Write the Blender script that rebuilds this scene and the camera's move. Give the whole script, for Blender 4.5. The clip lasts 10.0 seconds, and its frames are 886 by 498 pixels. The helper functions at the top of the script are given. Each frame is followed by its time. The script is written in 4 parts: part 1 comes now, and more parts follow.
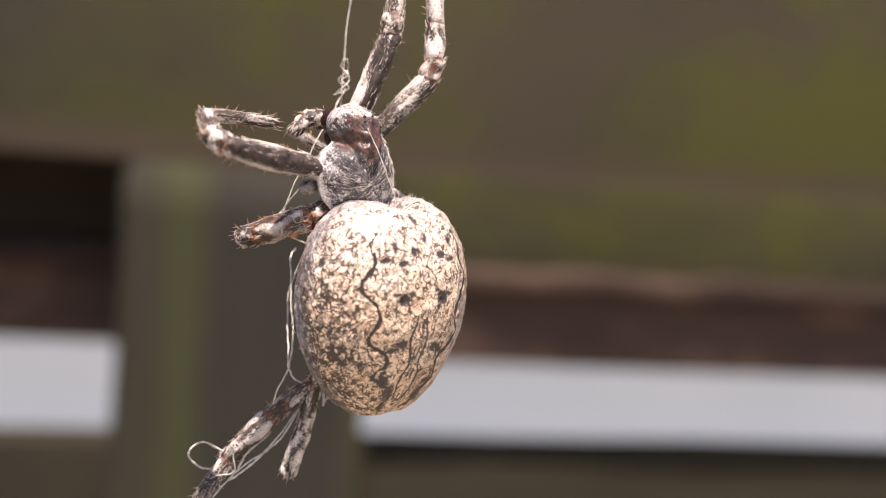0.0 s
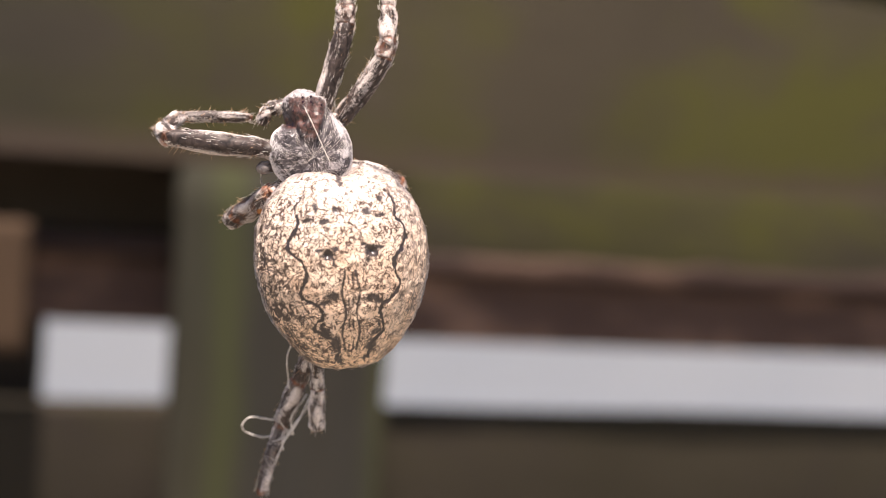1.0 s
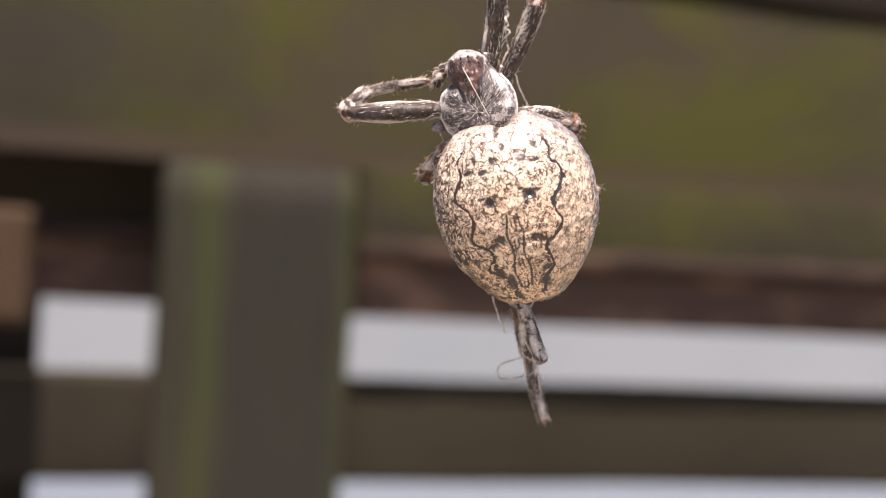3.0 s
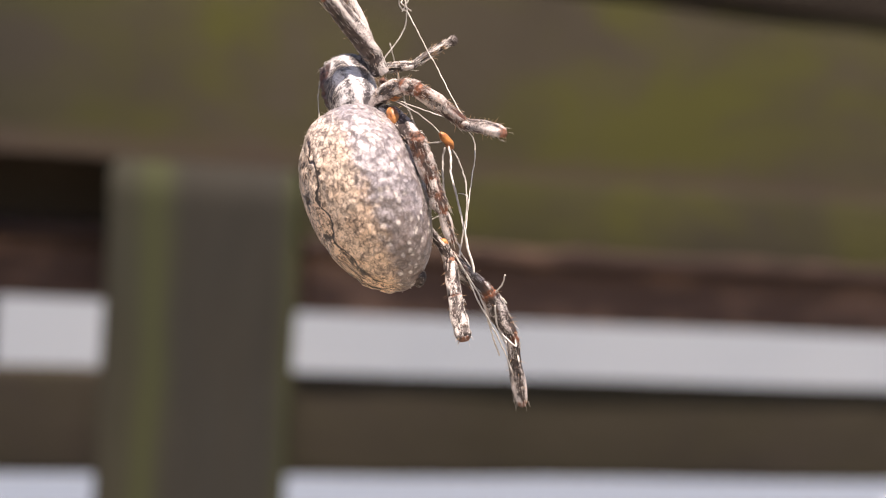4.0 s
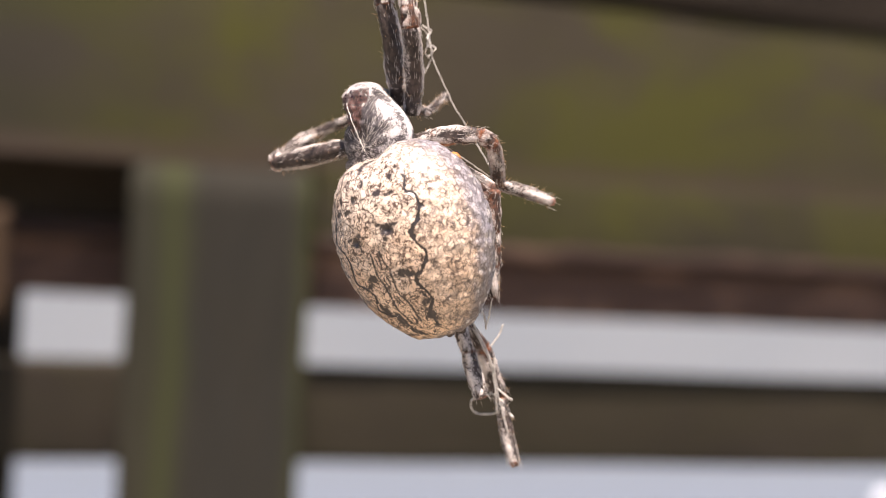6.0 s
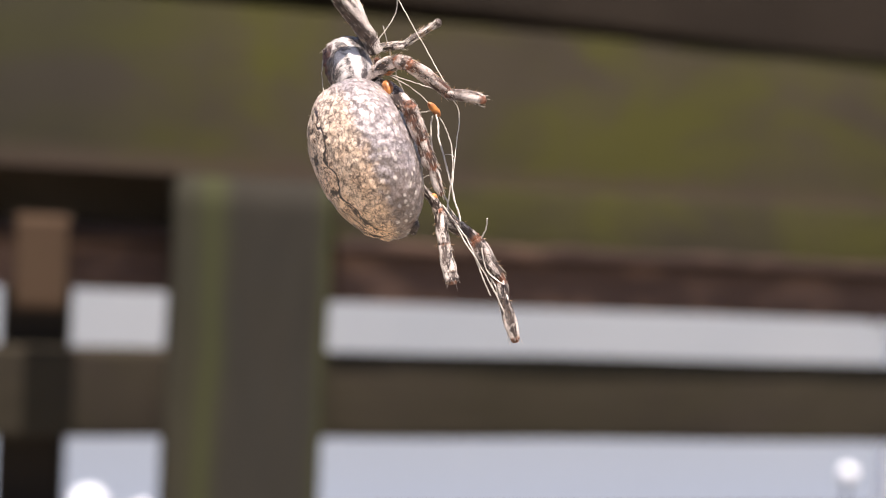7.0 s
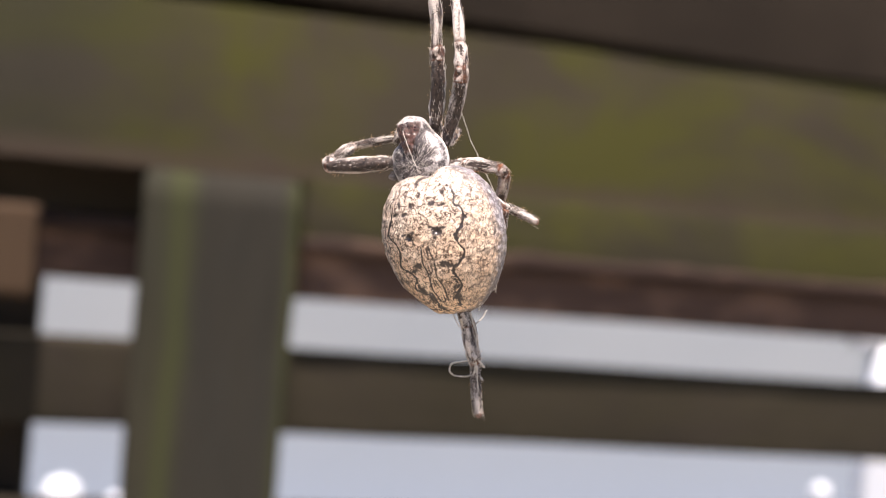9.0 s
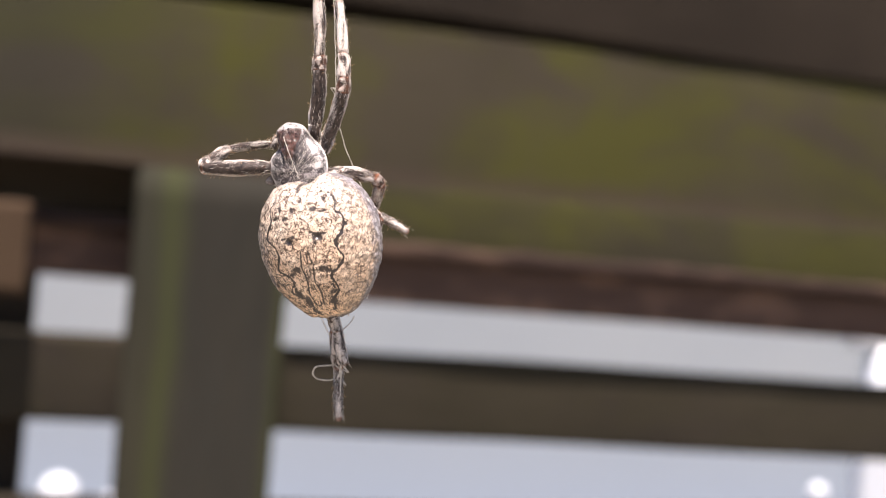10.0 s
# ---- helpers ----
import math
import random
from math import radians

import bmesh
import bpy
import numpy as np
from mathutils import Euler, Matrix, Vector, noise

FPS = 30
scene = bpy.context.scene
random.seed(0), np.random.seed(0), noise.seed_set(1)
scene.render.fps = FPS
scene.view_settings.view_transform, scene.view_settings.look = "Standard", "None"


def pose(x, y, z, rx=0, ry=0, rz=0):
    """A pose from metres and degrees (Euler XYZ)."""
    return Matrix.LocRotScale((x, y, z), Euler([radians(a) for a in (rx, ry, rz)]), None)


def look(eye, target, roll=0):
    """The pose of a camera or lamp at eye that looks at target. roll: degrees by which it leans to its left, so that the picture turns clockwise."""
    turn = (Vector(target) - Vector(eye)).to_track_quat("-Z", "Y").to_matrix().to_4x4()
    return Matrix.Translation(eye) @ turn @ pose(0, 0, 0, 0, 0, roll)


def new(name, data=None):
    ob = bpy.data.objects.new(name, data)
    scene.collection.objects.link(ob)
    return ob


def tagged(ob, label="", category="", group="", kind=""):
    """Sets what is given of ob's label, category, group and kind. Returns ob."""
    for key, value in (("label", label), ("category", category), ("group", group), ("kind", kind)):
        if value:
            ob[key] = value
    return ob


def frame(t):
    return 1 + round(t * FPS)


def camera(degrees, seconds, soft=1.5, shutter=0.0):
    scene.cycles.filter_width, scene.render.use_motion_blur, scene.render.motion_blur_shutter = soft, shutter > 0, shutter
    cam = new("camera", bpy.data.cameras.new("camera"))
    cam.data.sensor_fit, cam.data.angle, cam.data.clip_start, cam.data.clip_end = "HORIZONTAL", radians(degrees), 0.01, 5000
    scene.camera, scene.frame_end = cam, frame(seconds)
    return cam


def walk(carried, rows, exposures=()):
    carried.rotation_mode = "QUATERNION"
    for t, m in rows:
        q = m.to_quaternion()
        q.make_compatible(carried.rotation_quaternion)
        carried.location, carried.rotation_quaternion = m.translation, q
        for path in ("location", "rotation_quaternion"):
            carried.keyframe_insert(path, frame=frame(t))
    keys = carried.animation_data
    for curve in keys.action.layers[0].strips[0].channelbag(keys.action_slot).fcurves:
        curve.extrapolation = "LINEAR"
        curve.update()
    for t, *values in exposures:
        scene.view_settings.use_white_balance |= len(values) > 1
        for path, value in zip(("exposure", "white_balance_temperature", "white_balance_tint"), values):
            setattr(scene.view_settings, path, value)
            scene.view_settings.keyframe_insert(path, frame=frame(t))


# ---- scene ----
# ---- camera ----
cam = camera(40.0, 10.0, soft=0.6)
ABDOMEN_OB = new("abdomen", bpy.data.meshes.new("abdomen"))           # the lens stays focused on its origin, near the back's skin
cam.data.dof.use_dof = True
cam.data.dof.focus_object = ABDOMEN_OB
cam.data.dof.aperture_fstop = 27.0

CAMERA_ROWS = [
    (0, -0.0347, -0.5658, 1.4562, 86.69, -4.03, -12.30),
    (0.5, -0.0337, -0.5604, 1.4522, 86.86, -3.92, -12.07),
    (0.8, -0.0487, -0.6238, 1.4554, 86.84, -3.92, -12.10),
    (1, -0.0560, -0.6416, 1.4545, 86.88, -3.72, -12.19),
    (1.5, -0.0570, -0.6592, 1.4540, 86.87, -3.81, -12.23),
    (1.8, -0.0625, -0.6691, 1.4545, 86.76, -4.04, -12.52),
    (2, -0.0734, -0.6750, 1.4570, 86.55, -4.11, -13.24),
    (2.2, -0.0766, -0.6931, 1.4451, 87.50, -3.70, -13.27),
    (3.3, -0.0478, -0.7239, 1.4535, 86.85, -4.09, -13.47),
    (3.5, -0.0346, -0.7269, 1.4495, 87.15, -3.97, -13.08),
    (4, -0.0242, -0.7420, 1.4513, 87.08, -3.75, -12.69),
    (4.2, -0.0242, -0.7461, 1.4542, 86.92, -3.88, -12.65),
    (4.5, -0.0164, -0.7431, 1.4529, 86.95, -3.92, -12.37),
    (5, -0.0226, -0.7408, 1.4538, 86.93, -3.97, -12.85),
    (5.2, -0.0199, -0.7459, 1.4540, 86.95, -3.84, -12.67),
    (6.3, -0.0396, -0.8031, 1.4562, 86.75, -3.61, -12.66),
    (6.5, -0.0420, -0.8312, 1.4583, 86.66, -3.36, -12.35),
    (6.8, -0.0651, -0.8815, 1.4684, 86.18, -3.61, -12.94),
    (7, -0.0727, -0.8740, 1.4731, 86.03, -3.56, -13.41),
    (7.2, -0.0780, -0.8656, 1.4901, 86.17, -3.96, -13.78),
    (7.5, -0.0625, -0.8731, 1.4964, 86.18, -3.93, -13.10),
    (7.8, -0.0314, -0.8841, 1.4867, 86.48, -4.16, -12.97),
    (8, -0.0244, -0.8973, 1.4727, 86.60, -4.55, -12.76),
    (8.2, -0.0245, -0.8966, 1.4743, 86.55, -4.81, -12.62),
    (8.5, -0.0304, -0.9006, 1.4745, 86.45, -5.39, -12.77),
    (8.8, -0.0424, -0.8859, 1.4751, 86.14, -5.65, -12.94),
    (9, -0.0473, -0.8926, 1.4709, 86.46, -5.60, -13.04),
    (9.5, -0.0426, -0.8929, 1.4705, 86.43, -5.76, -13.00),
    (10, -0.0392, -0.8954, 1.4704, 86.45, -5.72, -12.83),
]
walk(cam, [(t, pose(x, y, z, rx, ry, rz)) for t, x, y, z, rx, ry, rz in CAMERA_ROWS],
     exposures=[(0, 0.94, 7350, 22), (4.5, 0.95, 7350, 22), (7, 0.96, 7250, 21), (10, 0.96, 7150, 20)])

# ---- light ----
world = bpy.data.worlds.new("world")
scene.world = world
world.use_nodes = True
sky = world.node_tree.nodes.new("ShaderNodeTexSky")
sky.sky_type = "NISHITA"
sky.sun_disc = False
SUN = Vector((-0.05, -0.33, 0.945)).normalized()
sky.sun_elevation = math.asin(SUN.z)
sky.sun_rotation = math.atan2(SUN.x, SUN.y)
back = world.node_tree.nodes["Background"]
back.inputs["Strength"].default_value = 0.078
world.node_tree.links.new(sky.outputs["Color"], back.inputs["Color"])
sun_data = bpy.data.lights.new("sun", "SUN")
sun_data.energy = 5.0
sun_data.angle = radians(0.6)
sun_data.color = (1.0, 0.955, 0.89)
sun = new("sun", sun_data)
sun.matrix_world = look((0, 0, 3), Vector((0, 0, 3)) - SUN)


# ---- materials ----
class Shade:
    """A node material under construction."""

    def __init__(self, name):
        self.m = bpy.data.materials.new(name)
        self.m.use_nodes = True
        self.t = self.m.node_tree
        self.b = self.t.nodes["Principled BSDF"]
        self.co = self.t.nodes.new("ShaderNodeTexCoord")

    def put(self, socket, v):
        if isinstance(v, bpy.types.NodeSocket):
            self.t.links.new(v, socket)
        elif isinstance(v, (tuple, list)) and len(v) == 3 and socket.type == "RGBA":
            socket.default_value = (*v, 1)
        else:
            socket.default_value = v

    def space(self, scale=(1, 1, 1), which="Object"):
        n = self.t.nodes.new("ShaderNodeMapping")
        self.put(n.inputs["Vector"], self.co.outputs[which])
        n.inputs["Scale"].default_value = scale
        return n.outputs["Vector"]

    def noise(self, vec, scale, detail=4.0, rough=0.55, twist=0.0):
        n = self.t.nodes.new("ShaderNodeTexNoise")
        self.put(n.inputs["Vector"], vec)
        n.inputs["Scale"].default_value = scale
        n.inputs["Detail"].default_value = detail
        n.inputs["Roughness"].default_value = rough
        n.inputs["Distortion"].default_value = twist
        return n.outputs["Fac"]

    def cells(self, vec, scale, feature="F1"):
        n = self.t.nodes.new("ShaderNodeTexVoronoi")
        n.feature = feature
        self.put(n.inputs["Vector"], vec)
        n.inputs["Scale"].default_value = scale
        return n.outputs["Distance"]

    def attr(self, name):
        n = self.t.nodes.new("ShaderNodeAttribute")
        n.attribute_name = name
        return n.outputs["Fac"]

    def each(self):
        return self.t.nodes.new("ShaderNodeObjectInfo").outputs["Random"]

    def axis(self, vec, n):
        s = self.t.nodes.new("ShaderNodeSeparateXYZ")
        self.put(s.inputs[0], vec)
        return s.outputs[n]

    def ramp(self, fac, stops):
        n = self.t.nodes.new("ShaderNodeValToRGB")
        self.put(n.inputs["Fac"], fac)
        e = n.color_ramp.elements
        while len(e) < len(stops):
            e.new(0.5)
        for k, (p, c) in enumerate(stops):
            e[k].position = p
            e[k].color = (*c, 1) if isinstance(c, tuple) else (c, c, c, 1)
        return n.outputs["Color"]

    def mix(self, fac, a, b, how="MIX"):
        n = self.t.nodes.new("ShaderNodeMix")
        n.data_type = "RGBA"
        n.blend_type = how
        self.put(n.inputs["Factor"], fac)
        self.put(n.inputs[6], a)
        self.put(n.inputs[7], b)
        return n.outputs[2]

    def sums(self, op, a, b=0.0, c=0.0):
        n = self.t.nodes.new("ShaderNodeMath")
        n.operation = op
        for k, v in enumerate((a, b, c)):
            self.put(n.inputs[k], v)
        return n.outputs[0]

    def relief(self, height, strength, distance):
        n = self.t.nodes.new("ShaderNodeBump")
        self.put(n.inputs["Height"], height)
        n.inputs["Strength"].default_value = strength
        n.inputs["Distance"].default_value = distance
        self.put(self.b.inputs["Normal"], n.outputs["Normal"])

    def done(self, color, rough=0.6, metal=0.0, spec=0.5):
        self.put(self.b.inputs["Base Color"], color)
        self.put(self.b.inputs["Roughness"], rough)
        self.b.inputs["Metallic"].default_value = metal
        self.b.inputs["Specular IOR Level"].default_value = spec
        return self.m


def wood(name, dark, light, algae=0.0, worn=None, stretch=(1, 1, 1), moss=(0.055, 0.057, 0.008), tint=None):
    """Weathered timber; stretch squeezes the grain along the board."""
    s = Shade(name)
    v = s.space(stretch)
    grain = s.noise(v, 420, 6, 0.65, 0.4)
    broad = s.noise(s.space((1, 1, 1)), 9, 3, 0.5)
    c = s.mix(s.ramp(grain, [(0.3, 0.0), (0.72, 1.0)]), dark, light)
    c = s.mix(s.ramp(broad, [(0.35, 0.0), (0.7, 0.6)]), c, tint or tuple(0.6 * a for a in dark))
    if algae:
        patch = s.noise(s.space((1, 1, 1.6)), 6, 5, 0.68, 0.5)
        c = s.mix(s.sums("MULTIPLY", s.ramp(patch, [(0.40, 0.0), (0.60, 1.0)]), algae), c, moss)
    if worn:
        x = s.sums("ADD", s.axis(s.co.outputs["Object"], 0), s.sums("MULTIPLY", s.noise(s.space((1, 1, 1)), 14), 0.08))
        # the timber darkens towards low x
        end_tone = s.ramp(s.sums("MULTIPLY_ADD", x, 4.0, 0.6), [(0.25, 0.55), (0.75, 0.0)])
        c = s.mix(end_tone, c, (0.020, 0.020, 0.017))
    if worn:                                                          # bare reddish timber below this height, with the lit lower edge put into its colour
        z = s.sums("ADD", s.axis(s.co.outputs["Object"], 2), s.sums("MULTIPLY", s.noise(s.space((0.3, 1, 1)), 30), 0.012))
        edge = s.ramp(s.sums("MULTIPLY", s.sums("SUBTRACT", z, worn - 0.03), 20.0), [(0.45, 0.85), (0.75, 0.0)])
        c = s.mix(edge, c, (0.060, 0.044, 0.034))
    s.relief(grain, 0.5, 0.002)
    return s.done(c, 0.85, spec=0.2)


def post_wood():
    """Post timber, with algae down its edges."""
    s = Shade("post timber with algae")
    v = s.space((1, 1, 0.05))
    grain = s.noise(v, 420, 6, 0.65, 0.4)
    c = s.mix(s.ramp(grain, [(0.3, 0.0), (0.75, 1.0)]), (0.0215, 0.0204, 0.0165), (0.0312, 0.0302, 0.0252))
    broad = s.noise(s.space((1, 1, 0.35)), 18, 4)
    c = s.mix(s.ramp(broad, [(0.4, 0.0), (0.75, 0.5)]), c, (0.036, 0.030, 0.020))
    x = s.sums("ADD", s.axis(s.co.outputs["Object"], 0), s.sums("MULTIPLY", s.sums("SUBTRACT", s.noise(s.space((1, 1, 0.25)), 22), 0.5), 0.02))
    left = s.ramp(s.sums("MULTIPLY_ADD", x, 9.0, 0.5), [(0.0, 0.12), (0.13, 0.25), (0.24, 1.0), (0.36, 0.0)])
    right = s.ramp(s.sums("MULTIPLY_ADD", x, 9.0, 0.5), [(0.86, 0.0), (0.94, 0.85)])
    c = s.mix(s.sums("MULTIPLY", s.sums("MAXIMUM", left, right), 0.55), c, (0.050, 0.060, 0.017))
    s.relief(grain, 0.5, 0.002)
    return s.done(c, 0.88, spec=0.2)


def bark_edge(name, k):
    s = Shade(name)
    grain = s.noise(s.space((0.06, 1, 1)), 150, 6, 0.65, 0.5)
    patch = s.noise(s.space((0.5, 1, 1)), 34, 4, 0.6)
    c = s.mix(s.ramp(grain, [(0.3, 0.0), (0.7, 1.0)]), tuple(k * a for a in (0.068, 0.044, 0.037)), tuple(k * a for a in (0.13, 0.084, 0.071)))
    c = s.mix(s.ramp(patch, [(0.50, 0.0), (0.66, 0.85)]), c, tuple(k * a for a in (0.26, 0.165, 0.125)))
    s.relief(grain, 0.6, 0.003)
    return s.done(c, 0.9, spec=0.2)


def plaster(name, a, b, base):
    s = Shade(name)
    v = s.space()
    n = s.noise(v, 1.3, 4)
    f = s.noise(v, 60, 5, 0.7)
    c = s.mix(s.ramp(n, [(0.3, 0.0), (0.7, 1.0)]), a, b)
    low = s.ramp(s.axis(v, 2), [(0.55, 1.0), (0.95, 0.0)])            # bluer towards the bottom
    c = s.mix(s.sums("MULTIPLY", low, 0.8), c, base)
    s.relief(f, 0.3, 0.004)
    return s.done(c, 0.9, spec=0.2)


def earth():
    s = Shade("pale bounce ground")
    v = s.space()
    # unseen ground, toned pale to bounce fill light up at the spider
    c = s.mix(s.ramp(s.noise(v, 2.5, 6, 0.65), [(0.35, 0.0), (0.65, 1.0)]), (0.22, 0.20, 0.168), (0.30, 0.272, 0.23))
    s.relief(s.noise(v, 70, 5, 0.7), 0.6, 0.02)
    return s.done(c, 0.95, spec=0.1)


def abdomen_skin():
    """Cream back with dark markings, grey flanks with pale dots, fine dark squiggles all over."""
    s = Shade("mottled abdomen skin")
    v = s.space((1000, 1000, 1000))
    flank, low, streak = s.attr("flank"), s.attr("low"), s.attr("streak")
    tone = s.noise(v, 0.55, 3)
    cream = s.mix(s.ramp(tone, [(0.3, 0.0), (0.7, 1.0)]), (0.84, 0.585, 0.41), (0.92, 0.74, 0.585))
    # whiter towards the head: paler skin plus sun glare put into the colour
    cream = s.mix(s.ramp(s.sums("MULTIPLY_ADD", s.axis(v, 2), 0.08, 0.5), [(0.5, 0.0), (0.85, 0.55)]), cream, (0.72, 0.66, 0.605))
    cream = s.mix(low, cream, (0.86, 0.58, 0.36))
    spots = s.cells(s.space((1000, 1000, 720)), 1.75)
    dots = s.ramp(s.sums("MULTIPLY_ADD", s.noise(v, 4.0, 2), 0.2, spots), [(0.27, 0.95), (0.44, 0.0)])
    shade = s.mix(s.ramp(s.noise(v, 1.6, 5, 0.7), [(0.38, 0.0), (0.62, 1.0)]), (0.22, 0.192, 0.195), (0.53, 0.49, 0.50))
    shade = s.mix(low, shade, (0.15, 0.085, 0.05))
    grey = s.mix(dots, shade, (0.74, 0.67, 0.61))
    blur = s.sums("MULTIPLY_ADD", s.sums("SUBTRACT", s.noise(v, 1.6, 4), 0.5), 0.8, flank)
    c = s.mix(s.ramp(blur, [(0.28, 0.0), (0.72, 1.0)]), cream, grey)
    # bent space for the squiggles
    warp = s.t.nodes.new("ShaderNodeTexNoise")
    s.put(warp.inputs["Vector"], v)
    warp.inputs["Scale"].default_value = 1.9
    warp.inputs["Detail"].default_value = 2.0
    bend = s.t.nodes.new("ShaderNodeVectorMath")
    bend.operation = "MULTIPLY_ADD"
    s.put(bend.inputs[0], warp.outputs["Color"])
    bend.inputs[1].default_value = (0.7, 0.7, 0.7)
    s.put(bend.inputs[2], v)
    vv = bend.outputs["Vector"]
    dark = (0.042, 0.023, 0.016)
    net = s.ramp(s.cells(vv, 2.5, "DISTANCE_TO_EDGE"), [(0.035, 1.0), (0.11, 0.0)])
    where = s.ramp(s.noise(v, 1.7, 3, 0.6), [(0.44, 0.0), (0.56, 1.0)])
    c = s.mix(s.sums("MULTIPLY", s.sums("MULTIPLY", net, where), s.ramp(flank, [(0.3, 0.8), (0.9, 0.3)])), c, dark)
    # short squiggles, brown on the back, wider and darker down the flanks
    ink = s.mix(s.ramp(s.sums("MAXIMUM", streak, s.sums("MULTIPLY", low, 0.8)), [(0.05, 0.0), (0.5, 1.0)]), (0.072, 0.036, 0.022), dark)
    for scale, thin, share in ((1.9, 0.024, 0.95), (2.8, 0.029, 0.95), (4.0, 0.018, 0.8)):
        ridge = s.sums("ABSOLUTE", s.sums("SUBTRACT", s.noise(vv, scale, 0.0, 0.5, 0.6), 0.5))
        ridge = s.sums("SUBTRACT", ridge, s.sums("MULTIPLY", streak, 0.05))
        worm = s.ramp(ridge, [(thin, 1.0), (thin + 0.022, 0.0)])
        gaps = s.ramp(s.noise(v, 1.1 * scale, 1), [(0.42, 0.0), (0.50, 1.0)])
        gaps = s.sums("MULTIPLY", s.sums("MAXIMUM", gaps, streak), s.ramp(s.attr("calm"), [(0.0, 1.0), (1.0, 0.5)]))
        c = s.mix(s.sums("MULTIPLY", s.sums("MULTIPLY", worm, gaps), s.ramp(flank, [(0.35, share), (0.95, 0.5)])), c, ink)
    # a coarser net drawn out lengthwise on the other flank
    long_v = s.t.nodes.new("ShaderNodeVectorMath")
    long_v.operation = "MULTIPLY"
    s.put(long_v.inputs[0], vv)
    long_v.inputs[1].default_value = (1.0, 1.0, 0.55)
    mesh = s.ramp(s.cells(long_v.outputs["Vector"], 1.75, "DISTANCE_TO_EDGE"), [(0.05, 1.0), (0.15, 0.0)])
    mesh = s.sums("MULTIPLY", mesh, s.ramp(s.noise(v, 1.3, 3, 0.6), [(0.40, 0.15), (0.55, 1.0)]))
    c = s.mix(s.sums("MULTIPLY", mesh, s.sums("MULTIPLY", s.attr("calm"), 0.62)), c, (0.05, 0.032, 0.027))
    mark = s.attr("mark")
    edge = s.sums("MULTIPLY_ADD", s.sums("SUBTRACT", s.noise(v, 3.4, 4, 0.7), 0.5), 1.05, mark)
    c = s.mix(s.ramp(edge, [(0.34, 0.0), (0.58, 1.0)]), c, (0.026, 0.017, 0.015))
    frayed = s.sums("MULTIPLY", s.attr("blot"), s.sums("MULTIPLY_ADD", s.noise(vv, 3.4, 5, 0.75), 3.2, -0.65))
    c = s.mix(s.ramp(frayed, [(0.24, 0.0), (0.58, 0.97)]), c, (0.03, 0.02, 0.018))
    hump = s.sums("MULTIPLY_ADD", s.cells(vv, 2.1), -0.7, s.sums("MULTIPLY", s.noise(v, 4.0, 3, 0.55), 0.5))
    hump = s.sums("SUBTRACT", hump, s.sums("MULTIPLY", mark, 0.5))
    s.relief(hump, 0.22, 0.00012)
    s.put(s.b.inputs["Coat Weight"], s.ramp(flank, [(0.2, 0.5), (0.8, 0.95)]))
    s.b.inputs["Coat Roughness"].default_value = 0.27
    return s.done(c, s.ramp(s.noise(v, 3.0, 3), [(0.3, 0.3), (0.7, 0.45)]), spec=0.6)


def crown(p):
    """1 on the glossy trapezoid between the eyes and the middle groove of the carapace."""
    if p.y > 0.9:
        return 0.0
    half = 0.40 + 0.36 * max(0.0, min(2.2, p.z - 8.0))
    across = max(0.0, min(1.0, (half + 0.12 - abs(p.x + 1.6)) / 0.24))
    return across * max(0.0, min(1.0, (p.z - 7.75) / 0.3)) * max(0.0, min(1.0, (10.75 - p.z) / 0.3))


def face(p):
    """1 in the dark hollow beside the head where the jaws sit."""
    if p.x > -1.9 or p.y > 3.0:
        return 0.0
    return math.exp(-((p.x + 3.0) / 0.75) ** 2 - ((p.z - 9.35) / 0.7) ** 2)


def cuticle(name, dark, mid, pale, rust=(0.34, 0.12, 0.055), paleness=0.5, coat=0.0, tufts=6.2, streaks=0.34):
    """Grey-haired cuticle: streaks along the limb by the attribute "along", rusty joints by "rust"."""
    s = Shade(name)
    v = s.space((1000, 1000, 1000))
    streak = s.noise(v, 2.2, 4, 0.65, 0.8)
    c = s.mix(s.ramp(streak, [(0.34, 0.0), (0.6, 1.0)]), dark, mid)
    tuft = s.sums("ADD", s.noise(v, tufts, 4, 0.72, 1.2), s.sums("MULTIPLY", s.attr("groove"), streaks))
    fine = s.ramp(s.noise(v, 13.0, 3, 0.6, 0.8), [(0.34, 0.25), (0.56, 1.0)])
    hair = s.ramp(tuft, [(0.60 - 0.14 * paleness, 0.0), (0.69 - 0.08 * paleness, 1.0)])
    c = s.mix(s.sums("MULTIPLY", hair, fine), c, pale)
    rusty = s.sums("MULTIPLY_ADD", s.sums("SUBTRACT", s.noise(v, 2.0, 3), 0.5), 0.8, s.attr("rust"))
    stain = s.mix(s.ramp(s.noise(v, 3.6, 4, 0.65, 1.0), [(0.38, 0.0), (0.62, 1.0)]), tuple(0.1 * a for a in rust), rust)
    c = s.mix(s.ramp(rusty, [(0.4, 0.0), (0.8, 0.9)]), c, stain)
    s.relief(s.sums("ADD", streak, hair), 0.7, 0.00008)
    s.put(s.b.inputs["Coat Weight"], s.sums("MULTIPLY", s.ramp(s.attr("rust"), [(0.3, 0.3), (0.9, 1.0)]), coat))
    s.b.inputs["Coat Roughness"].default_value = 0.3
    return s.done(c, 0.5, spec=0.4)


def plain(name, a, b, rough, scale=3000.0, spec=0.5, metal=0.0):
    s = Shade(name)
    n = s.noise(s.space(), scale, 4, 0.6)
    c = s.mix(s.ramp(n, [(0.35, 0.0), (0.65, 1.0)]), a, b)
    s.relief(n, 0.3, 0.0001)
    return s.done(c, rough, spec=spec, metal=metal)


